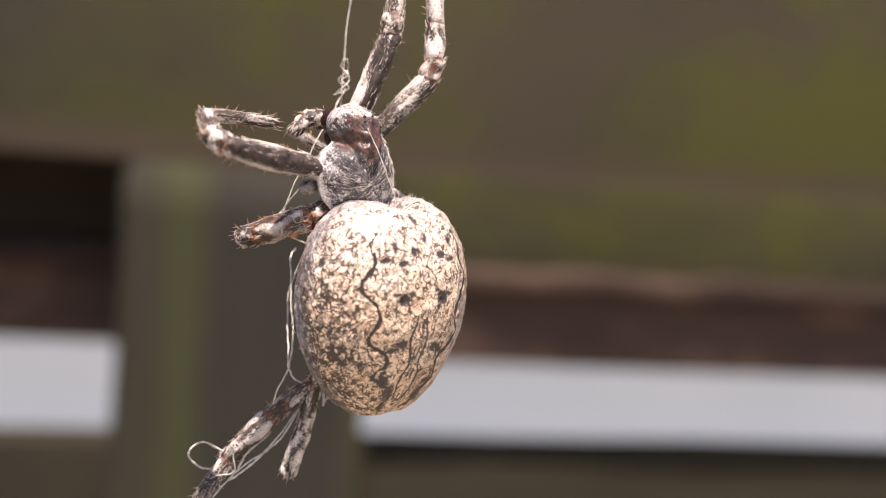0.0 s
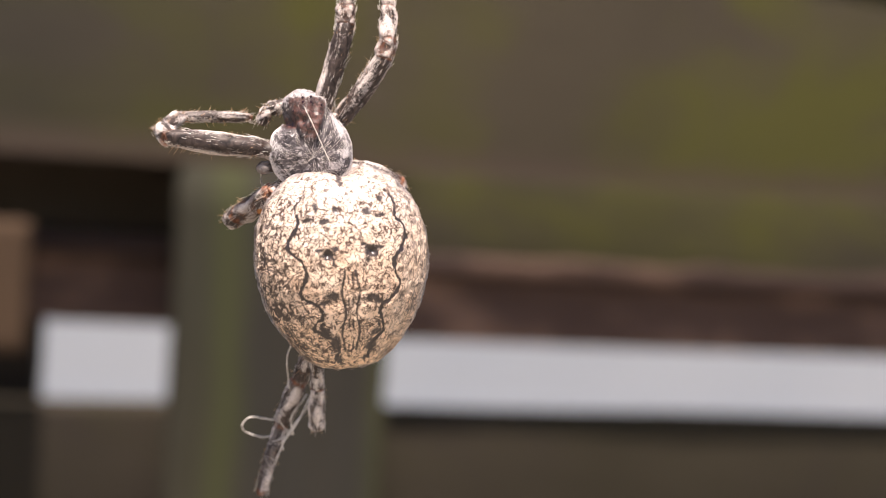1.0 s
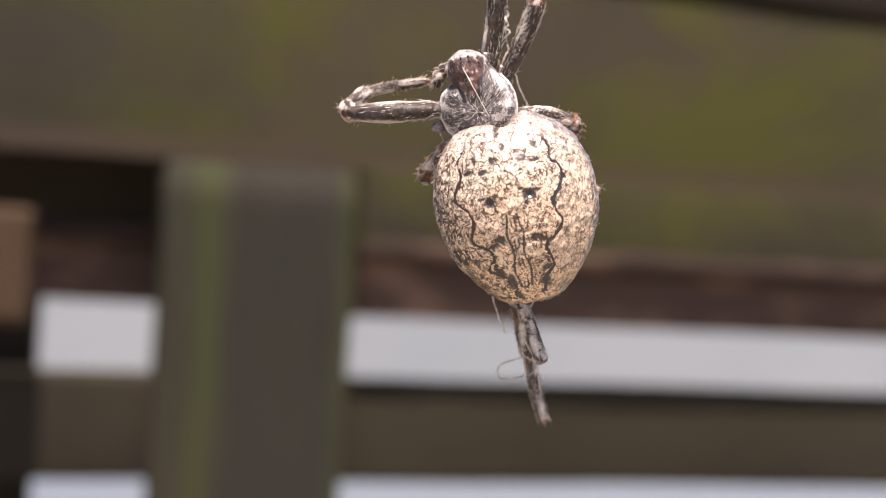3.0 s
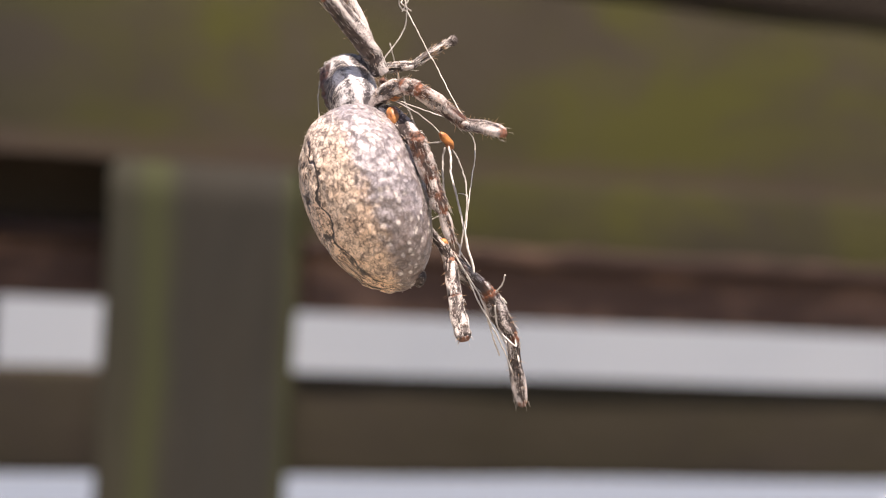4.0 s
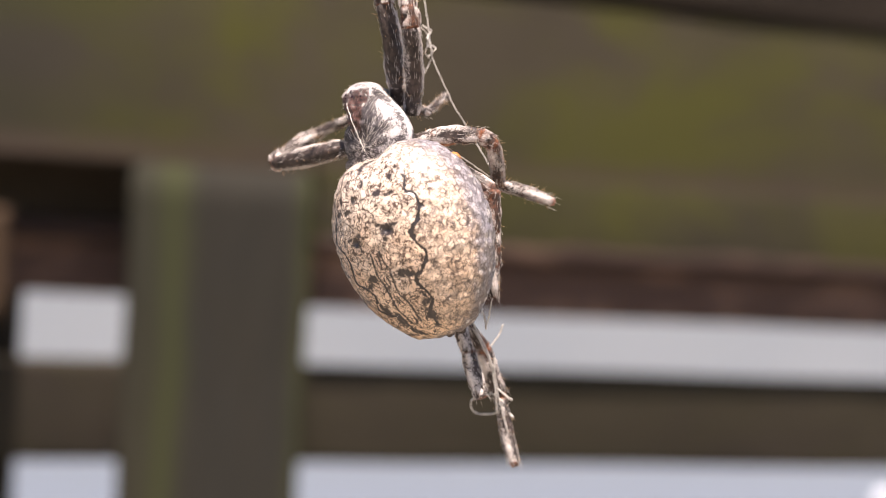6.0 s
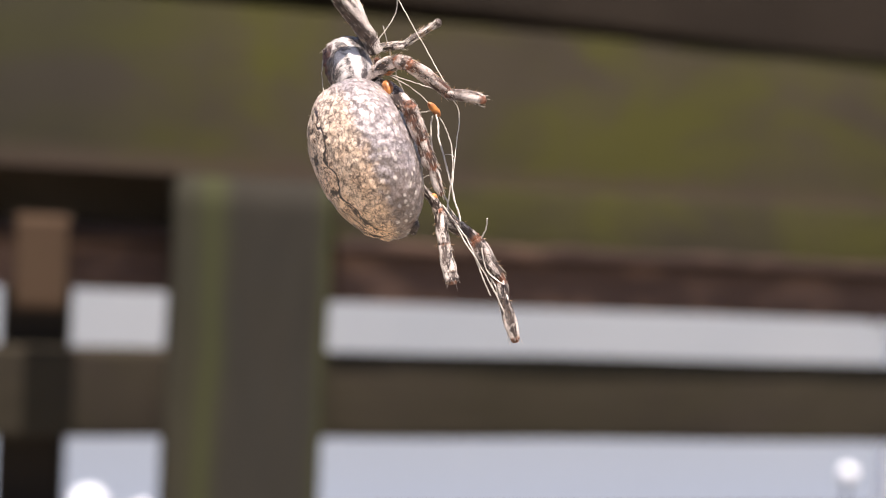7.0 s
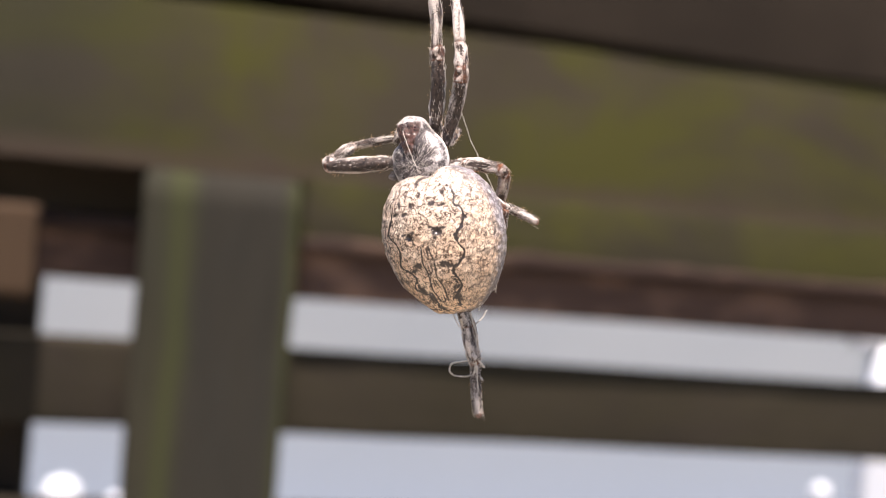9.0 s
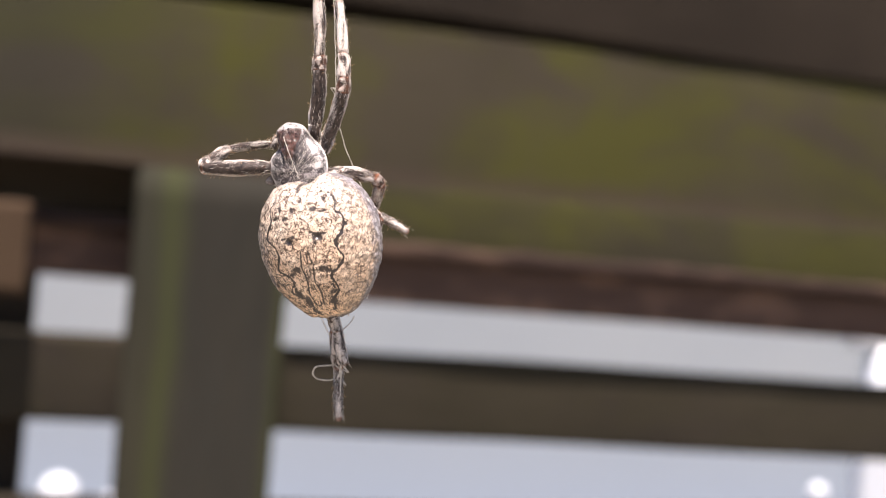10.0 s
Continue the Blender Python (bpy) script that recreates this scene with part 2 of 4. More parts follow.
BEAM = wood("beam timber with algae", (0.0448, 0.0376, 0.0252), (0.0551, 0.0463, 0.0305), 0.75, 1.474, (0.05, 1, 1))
BACK_BOARD = wood("green-tinged board", (0.0305, 0.0269, 0.0168), (0.0467, 0.0407, 0.0244), 0.7, stretch=(0.05, 1, 1))
SLAT = wood("weathered slat timber", (0.0232, 0.0190, 0.0142), (0.0365, 0.0303, 0.0230), 0.08, stretch=(0.05, 1, 1))
TOP = wood("dark brown timber", (0.0195, 0.0142, 0.0098), (0.0325, 0.0248, 0.0176), 0.0, stretch=(0.05, 1, 1))
RECESS = wood("grey-brown timber", (0.09, 0.07, 0.052), (0.14, 0.11, 0.082), 0.0, stretch=(0.05, 1, 1))
BATTEN = wood("orange-brown batten timber", (0.046, 0.029, 0.0175), (0.070, 0.046, 0.028), 0.0, stretch=(1, 1, 0.05), tint=(0.056, 0.034, 0.021))
POST = post_wood()
RAIL = bark_edge("reddish rail timber", 0.78)
LIP = bark_edge("frayed reddish timber", 0.34)
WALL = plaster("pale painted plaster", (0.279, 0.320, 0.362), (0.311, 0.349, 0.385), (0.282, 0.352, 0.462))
GROUND = earth()
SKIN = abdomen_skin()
LEG = cuticle("grey-haired leg cuticle", (0.010, 0.007, 0.006), (0.075, 0.054, 0.047), (0.82, 0.74, 0.69), paleness=0.5, streaks=0.5)
SHELL = cuticle("grey-felted carapace", (0.012, 0.010, 0.011), (0.11, 0.095, 0.10), (0.86, 0.82, 0.82), rust=(0.14, 0.056, 0.042), paleness=0.62, coat=0.35, tufts=5.0)
RUST = plain("orange joint skin", (0.16, 0.045, 0.018), (0.66, 0.27, 0.075), 0.4, 2200)
BRISTLE = plain("pale brown bristle", (0.33, 0.17, 0.08), (0.66, 0.46, 0.29), 0.4, 4000)
FUZZ = plain("whitish hair", (0.55, 0.49, 0.44), (0.78, 0.73, 0.68), 0.5, 4000)
SILK = plain("pale silk", (0.42, 0.39, 0.35), (0.74, 0.70, 0.65), 0.4, 2500)
EYE = plain("glossy dark eye", (0.02, 0.012, 0.02), (0.06, 0.03, 0.05), 0.1, 1500)
JAW = plain("dark red cuticle", (0.004, 0.002, 0.002), (0.045, 0.010, 0.006), 0.4, 3400, 0.3)
DISH = plain("translucent pale cuticle", (0.05, 0.04, 0.04), (0.34, 0.30, 0.28), 0.25, 2500)
# white paint; the blue of skylight on it is put into the colour
GLOSS_WHITE = plain("white gloss paint with skylight tint", (0.70, 0.78, 0.92), (0.76, 0.83, 0.94), 0.2, 30)

MM = 0.001


# ---- mesh helpers ----
def part(name, bm, material, parent=None, label="", smooth=True):
    """Links a bmesh as one mesh object under a thing or a part."""
    me = bpy.data.meshes.new(name)
    bm.to_mesh(me)
    bm.free()
    me.materials.append(material)
    if smooth:
        me.polygons.foreach_set("use_smooth", [True] * len(me.polygons))
    ob = new(name, me)
    if parent:
        ob.parent = parent
    return tagged(ob, label=label)


def from_arrays(name, verts, faces, material, parent, label="", attrs=None):
    """A mesh object of that name, or a given object with an empty mesh, filled."""
    me = bpy.data.meshes.new(name) if isinstance(name, str) else name.data
    me.from_pydata([tuple(v) for v in verts], [], faces)
    me.materials.append(material)
    me.polygons.foreach_set("use_smooth", [True] * len(me.polygons))
    for key, values in (attrs or {}).items():
        me.attributes.new(key, "FLOAT", "POINT").data.foreach_set("value", np.asarray(values, np.float32))
    ob = new(name, me) if isinstance(name, str) else name
    ob.parent = parent
    return tagged(ob, label=label)


def plank(x0, x1, y0, y1, z0, z1, wave=0.0, bevel=0.004, cuts=40, seed=0.0, along=0, top_wave=None):
    """A board with worn, slightly uneven edges; along is the axis of its length."""
    bm = bmesh.new()
    bmesh.ops.create_cube(bm, size=1)
    lo, hi = Vector((x0, y0, z0)), Vector((x1, y1, z1))
    for v in bm.verts:
        v.co = Vector(lo[k] + (v.co[k] + 0.5) * (hi[k] - lo[k]) for k in range(3))
    long_edges = [e for e in bm.edges if abs((e.verts[0].co - e.verts[1].co)[along]) > 1e-4]
    bmesh.ops.bevel(bm, geom=long_edges, offset=bevel, segments=3, profile=0.6, affect="EDGES")
    long_edges = [e for e in bm.edges if abs((e.verts[0].co - e.verts[1].co)[along]) > 1e-4]
    bmesh.ops.subdivide_edges(bm, edges=long_edges, cuts=cuts, use_grid_fill=True)
    mid = (lo + hi) / 2
    for v in bm.verts:
        s = v.co[along] * 9 + seed
        n = noise.noise_vector(Vector((s, seed, 1.7))) * wave
        if top_wave and v.co.z > mid.z:
            n.z += top_wave * (noise.noise(Vector((s * 3.1, seed + 4, 0))) + 0.5 * noise.noise(Vector((s * 9, seed, 2))))
        n[along] = 0
        v.co += n
    return bm


def spline(points, steps):
    """A smooth line through points (Catmull-Rom)."""
    p = [Vector(a) for a in points]
    p = [2 * p[0] - p[1], *p, 2 * p[-1] - p[-2]]
    out = []
    for k in range(1, len(p) - 2):
        for j in range(steps):
            t = j / steps
            a, b, c, d = p[k - 1], p[k], p[k + 1], p[k + 2]
            out.append(0.5 * (2 * b + (c - a) * t + (2 * a - 5 * b + 4 * c - d) * t * t + (3 * b - a - 3 * c + d) * t ** 3))
    out.append(p[-2])
    return out


BACK_WAY = Vector((0.36, -0.93, 0.0))                                # where the dark stripe of a thigh faces


class Tubes:
    """Lofted tubes gathered into one mesh, in millimetres."""

    def __init__(self):
        self.v, self.f, self.groove, self.rust = [], [], [], []

    def tube(self, line, radius, sides=14, ridges=0.0, rust=None, seed=0.0, stripe=0.0):
        """line: points; radius: a function of 0..1; ridges: depth of the lengthwise folds; stripe: how dark the back is."""
        up = Vector((0.3, 1, 0.2))
        first = len(self.v)
        n = len(line)
        for k, c in enumerate(line):
            d = (line[min(k + 1, n - 1)] - line[max(k - 1, 0)]).normalized()
            side = d.cross(up).normalized()
            other = d.cross(side)
            up = -other if k == 0 else (other if other.dot(up) > 0 else -other)
            other = up
            s = k / (n - 1)
            for j in range(sides):
                a = 2 * math.pi * j / sides
                fold = noise.noise(Vector((math.cos(a) * 1.7, math.sin(a) * 1.7, s * 2.2 + seed)))
                lump = noise.noise(c * 1.6 + Vector((seed, a, 0)))
                r = radius(s) * (1 + ridges * fold + 0.12 * lump)
                self.v.append((c + side * (math.cos(a) * r) + other * (math.sin(a) * r)) * MM)
                back_side = max(0.0, (side * math.cos(a) + other * math.sin(a)).dot(BACK_WAY))
                self.groove.append(fold + stripe * (0.55 - 1.5 * back_side ** 2))
                self.rust.append(rust(s) if rust else 0.0)
        for k in range(n - 1):
            for j in range(sides):
                a, b = first + k * sides + j, first + k * sides + (j + 1) % sides
                self.f.append((a, b, b + sides, a + sides))
        self.f.append(tuple(first + j for j in reversed(range(sides))))
        self.f.append(tuple(first + (n - 1) * sides + j for j in range(sides)))

    def spike(self, root, way, length, r, bend=0.0):
        """A three-sided bristle."""
        way = way.normalized()
        side = way.orthogonal().normalized()
        other = way.cross(side)
        first = len(self.v)
        droop = Vector((random.uniform(-1, 1), random.uniform(-1, 1), random.uniform(-1, 1))) * bend * length
        for f, w in ((0.0, 1.0), (0.55, 0.7)):
            for a in (0, 2.1, 4.2):
                self.v.append((root + way * length * f + droop * f * f + (side * math.cos(a) + other * math.sin(a)) * r * w) * MM)
        self.v.append((root + way * length + droop) * MM)
        for j in range(3):
            k = (j + 1) % 3
            self.f.append((first + j, first + k, first + 3 + k, first + 3 + j))
            self.f.append((first + 3 + j, first + 3 + k, first + 6))
        self.groove += [0.0] * 7
        self.rust += [0.0] * 7

    def ball(self, c, r, rings=10, sides=14, seed=0.0, rust=0.0):
        first = len(self.v)
        c = Vector(c)
        r = Vector(r) if isinstance(r, (tuple, list)) else Vector((r, r, r))
        for k in range(rings + 1):
            th = math.pi * k / rings
            for j in range(sides):
                a = 2 * math.pi * j / sides
                d = Vector((math.sin(th) * math.cos(a), math.sin(th) * math.sin(a), math.cos(th)))
                n = 1 + 0.1 * noise.noise(d * 2.1 + Vector((seed, 0, 0)))
                self.v.append((c + Vector((d.x * r.x, d.y * r.y, d.z * r.z)) * n) * MM)
                self.groove.append(0.0)
                self.rust.append(rust)
        for k in range(rings):
            for j in range(sides):
                a, b = first + k * sides + j, first + k * sides + (j + 1) % sides
                self.f.append((a, a + sides, b + sides, b))

    def link(self, name, material, parent, label=""):
        return from_arrays(name, self.v, self.f, material, parent, label, {"groove": self.groove, "rust": self.rust})


BALLS = ((-0.124, 0.5, 1.0725, 0.022), (-0.0661, 0.5, 1.0675, 0.01), (0.8148, 0.5, 1.1092, 0.0125))
WHITE_POST = (0.8854, 0.5)


# ---- the fence and its surroundings ----
def build_ground():
    bm = bmesh.new()
    bmesh.ops.create_grid(bm, x_segments=60, y_segments=60, size=400)
    for v in bm.verts:
        far = v.co.length
        v.co.z = 0.0 if far < 8 else 0.002 * far * noise.noise(v.co * 0.02)
    tagged(part("ground", bm, GROUND), "unseen pale ground that bounces light upwards", "ground", kind="structure")


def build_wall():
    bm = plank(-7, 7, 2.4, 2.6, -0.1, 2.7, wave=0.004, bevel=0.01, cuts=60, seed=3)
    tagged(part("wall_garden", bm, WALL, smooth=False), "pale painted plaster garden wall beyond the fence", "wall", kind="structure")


def build_fence():
    fence = tagged(new("fence"), "weathered wooden slat fence with a mossy post and heavy top beam", "fence")
    part("post", plank(-0.057, 0.053, -0.0323, 0.09, -0.02, 1.4565, wave=0.0012, bevel=0.007, cuts=60, seed=1, along=2), POST, fence,
         "square grey-brown post with green algae down its edges")
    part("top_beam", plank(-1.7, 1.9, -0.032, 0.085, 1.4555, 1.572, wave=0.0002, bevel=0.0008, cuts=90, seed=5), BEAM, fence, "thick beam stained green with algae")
    cap = part("cap_beam", plank(-1.7, 1.9, -0.036, 0.10, 0.0, 0.14, wave=0.0015, bevel=0.006, cuts=90, seed=8), TOP, fence, "dark brown cap beam")
    cap.matrix_basis = pose(0, 0, 1.583, 0, 1.3, 0)
    for x0, x1, y0 in ((-1.7, -0.0500, 0.0), (0.0545, 1.9, -0.030)):
        rail = part("rail", plank(x0, x1, y0 + 0.012, y0 + 0.05, 1.3702, 1.4065, wave=0.0009, bevel=0.004, cuts=160, seed=11), RAIL, fence, "rough reddish-brown rail")
        part("lip", plank(x0, x1, y0 - 0.008, y0 + 0.045, 1.407, 1.4172, wave=0.001, bevel=0.004, cuts=260, seed=12, top_wave=0.003), LIP, rail, "ragged upper edge of the rail")
    part("board", plank(0.0545, 1.9, -0.0329, 0.0, 1.412, 1.4590, wave=0.0004, bevel=0.0015, cuts=60, seed=14), BACK_BOARD, fence, "board stained yellow-green")
    # filler board added to shut out the bright wall and keep the hollow dark
    part("board", plank(-1.7, 1.9, 0.12, 0.14, 1.40, 1.78, wave=0.001, bevel=0.003, cuts=40, seed=17), RECESS, fence, "filler board closing off the dark hollow behind the beam")
    z = 1.3283
    for k in range(8):
        part("slat", plank(-1.7, 1.9, -0.006, 0.016, z - 0.0595, z + 0.002, wave=0.0012, bevel=0.004, cuts=70, seed=20 + k), SLAT, fence)
        z -= 0.059 + (0.060 if k == 0 else 0.046)
    for x in (-0.149, -0.9, 0.95):
        part("batten", plank(x - 0.023, x + 0.023, 0.032, 0.075, 0.0, 1.40, wave=0.001, bevel=0.003, cuts=30, seed=31 + x, along=2), TOP, fence,
             "dark upright batten behind the slats")
    part("block", plank(-0.156, -0.123, -0.047, -0.0325, 1.3625, 1.424, wave=0.0006, bevel=0.003, cuts=10, seed=44, along=2), BATTEN, fence, "orange-brown wooden block")
    return fence


def build_beyond():
    """White things out of focus past the fence."""
    # balls added to stand in for bright round glints; stems only hold them up
    for x, y, z, r in BALLS:
        ob = tagged(new("glint_ball"), "added glossy white ball standing in for a bright glint, on a thin dark stem", "garden stake", "garden stakes")
        ob.location = (x, y, 0)
        bm = bmesh.new()
        bmesh.ops.create_uvsphere(bm, u_segments=24, v_segments=14, radius=r)
        part("ball", bm, GLOSS_WHITE, ob).location = (0, 0, z)
        bm = bmesh.new()
        bmesh.ops.create_cone(bm, cap_ends=True, segments=10, radius1=0.003, radius2=0.002, depth=z)
        part("stem", bm, TOP, ob).location = (0, 0, z / 2)
    ob = tagged(new("garden_post"), "bright white gloss post with a short crossbar", "post")
    ob.location = (*WHITE_POST, 0)
    part("upright", plank(-0.019, 0.0336, -0.018, 0.018, 0, 1.3153, bevel=0.008, cuts=10, along=2), GLOSS_WHITE, ob)
    part("crossbar", plank(-0.0500, 0.0504, -0.018, 0.018, 1.3019, 1.3366, bevel=0.007, cuts=6), GLOSS_WHITE, ob)


# ---- the spider ----
# Spider space: x across its back, y towards its belly, z towards its head; millimetres.
ABDOMEN = pose(0.44 * MM, -0.16 * MM, 0.50 * MM, 5.07, -3.48, 0.81)   # how the abdomen sits on the body
SKIN_FRONT = Vector((0, -0.8, 0))
PATTERN_TURN = radians(-5.73)                                        # its markings sit a little to one side


def abdomen_point(u, a):
    """Surface point for height u (-1..1) and angle a (0 on the back, growing to +x)."""
    r = math.sqrt(max(0.0, 1 - u * u)) * (1 + 0.06 * u)
    r *= 1 + 0.02 * math.cos(3 * a)
    x, y, z = 5.36 * r * math.sin(a), -0.3 - 3.85 * r * math.cos(a), 0.05 + 6.48 * u
    z -= 0.45 * math.exp(-((x - 0.1) / 0.6) ** 2) * max(0, u) ** 8   # notch at the waist
    z -= max(0, u) ** 6 * (0.85 + 0.25 / (1 + math.exp((x - 0.5) / 0.35)))   # one shoulder sits lower
    z += 0.25 * u * math.exp(-((abs(x) - 2.0) / 1.5) ** 2)
    y += 0.2 * u * u
    p = Vector((x, y, z))
    n = 0.05 * noise.noise(p * 0.8) + 0.045 * noise.noise(p * 2.1)
    return p * (1 + n * 0.35)


# Edges of the leaf-shaped marking, one for each side: x across the back, z towards the head.
FOLIUM = (
    ((-1.9, 4.9), (-2.35, 4.2), (-2.95, 3.2), (-2.92, 2.3), (-3.2, 1.65), (-3.55, 1.15), (-3.42, 0.6), (-2.87, 0.1), (-2.56, -0.4), (-2.66, -1.0), (-2.85, -1.6),
     (-2.72, -2.1), (-2.15, -2.45), (-1.75, -2.85), (-1.75, -3.3), (-2.02, -3.75), (-2.06, -4.05), (-1.62, -4.4), (-1.0, -4.7), (-0.7, -5.25), (-0.92, -5.9)),
    ((1.6, 4.9), (2.35, 4.05), (2.93, 3.2), (2.95, 2.4), (3.38, 1.85), (3.5, 1.3), (3.25, 0.7), (2.8, 0.2), (2.66, -0.4), (2.78, -0.95), (2.93, -1.5),
     (2.78, -2.0), (2.2, -2.42), (1.75, -2.8), (1.68, -3.3), (1.82, -3.75), (1.92, -4.25), (1.6, -4.65), (1.15, -4.95), (1.08, -5.4), (1.05, -5.95)),
)
# Dark blotches inside it: place, half sizes, strength.
BLOTCHES = ((-1.29, 0.45, 0.42, 0.36, 1.3), (1.29, 0.53, 0.42, 0.36, 1.3), (-1.75, 0.72, 0.34, 0.13, 0.9), (1.78, 0.78, 0.34, 0.13, 0.9), (-1.0, 0.0, 0.14, 0.36, 0.8),
            (1.05, 0.05, 0.14, 0.36, 0.8), (-0.85, 0.8, 0.25, 0.14, 0.8), (0.85, 0.9, 0.25, 0.14, 0.8), (-1.1, -2.05, 0.42, 0.30, 1.1), (1.2, -2.2, 0.42, 0.30, 1.1),
            (-1.6, -2.38, 0.42, 0.17, 0.95), (1.66, -2.45, 0.42, 0.17, 0.95), (-2.3, 2.42, 0.4, 0.14, 0.95), (-1.43, 2.36, 0.32, 0.16, 0.95), (-1.85, 3.2, 0.22, 0.34, 0.8),
            (-0.72, 2.95, 0.24, 0.34, 0.9), (1.14, 2.85, 0.30, 0.24, 0.95), (1.9, 2.55, 0.36, 0.14, 0.9), (2.08, 3.6, 0.24, 0.38, 0.85), (-0.95, -4.9, 0.34, 0.55, 1.0),
            (1.2, -5.2, 0.34, 0.55, 1.05), (-1.5, -4.1, 0.36, 0.24, 0.85), (1.4, -4.3, 0.36, 0.28, 0.9), (0.15, 3.75, 0.16, 0.34, 0.7), (-0.25, 4.9, 0.2, 0.7, 0.85))


def to_edge(x, z):
    """Distance to the nearer edge of the leaf marking, and whether inside it (arrays)."""
    best = np.full(x.shape, 99.0)
    for line in FOLIUM:
        pts = np.array([tuple(p)[:2] for p in spline([(a, b, 0) for a, b in line], 4)])
        for a, b in zip(pts[:-1], pts[1:]):
            d = b - a
            k = np.clip(((x - a[0]) * d[0] + (z - a[1]) * d[1]) / (d @ d), 0, 1)
            best = np.minimum(best, np.hypot(x - a[0] - k * d[0], z - a[1] - k * d[1]))
    halves = [np.interp(z, [b for _, b in reversed(line)], [abs(a) for a, _ in reversed(line)]) for line in FOLIUM]
    return best, np.where(x < 0, halves[0], halves[1])


def markings(x, z, y, wob, thick):
    """Darkness of the markings at points of the back (arrays); wob and thick roughen the lines."""
    d, half = to_edge(x + 0.17 * wob, z + 0.13 * thick)
    width = 0.115 + 0.05 * thick
    fade = np.where(z < 1.8, 1.0, np.clip(1 - 0.22 * (z - 1.8), 0.35, 1))
    m = np.exp(-(d / width) ** 2) * fade
    inside = np.clip((half - np.abs(x)) / 0.2, 0, 1)
    m = np.maximum(m, 0.8 * np.exp(-((d - 0.2) / 0.2) ** 2) * inside * np.clip((-z - 2.2) / 0.8, 0, 1) * (0.5 + 0.5 * np.sin(2.9 * z + 0.6)))
    blot = np.zeros_like(x)
    for cx, cz, rx, rz, k in BLOTCHES:
        blot = np.maximum(blot, k * np.exp(-((x - cx + 0.12 * wob) / rx) ** 2 - ((z - cz + 0.12 * thick) / rz) ** 2))
    middle = (z < -0.5) & (z > -5.4) & (np.abs(x) < 0.9)               # fine paired lines down the middle
    blot = np.maximum(blot, middle * 0.92 * np.exp(-((np.abs(x + 0.06) - 0.42 - 0.10 * np.sin(2.6 * z)) / 0.075) ** 2))
    blot = np.maximum(blot, middle * 0.8 * np.exp(-((np.abs(x + 0.06) - 0.13) / 0.06) ** 2) * (0.55 + 0.45 * np.sin(4.6 * z)))
    for cx, cz, r in ((0.0, 2.5, 0.28), (-0.1, 1.75, 0.2), (0.15, 1.2, 0.2)):   # pale beads ringed in brown
        blot = np.maximum(blot, 0.45 * np.exp(-((np.hypot(x - cx, z - cz) - r) / 0.08) ** 2))
    back = np.clip((1.2 - y) / 2.0, 0, 1)
    return m * back, blot * back, half


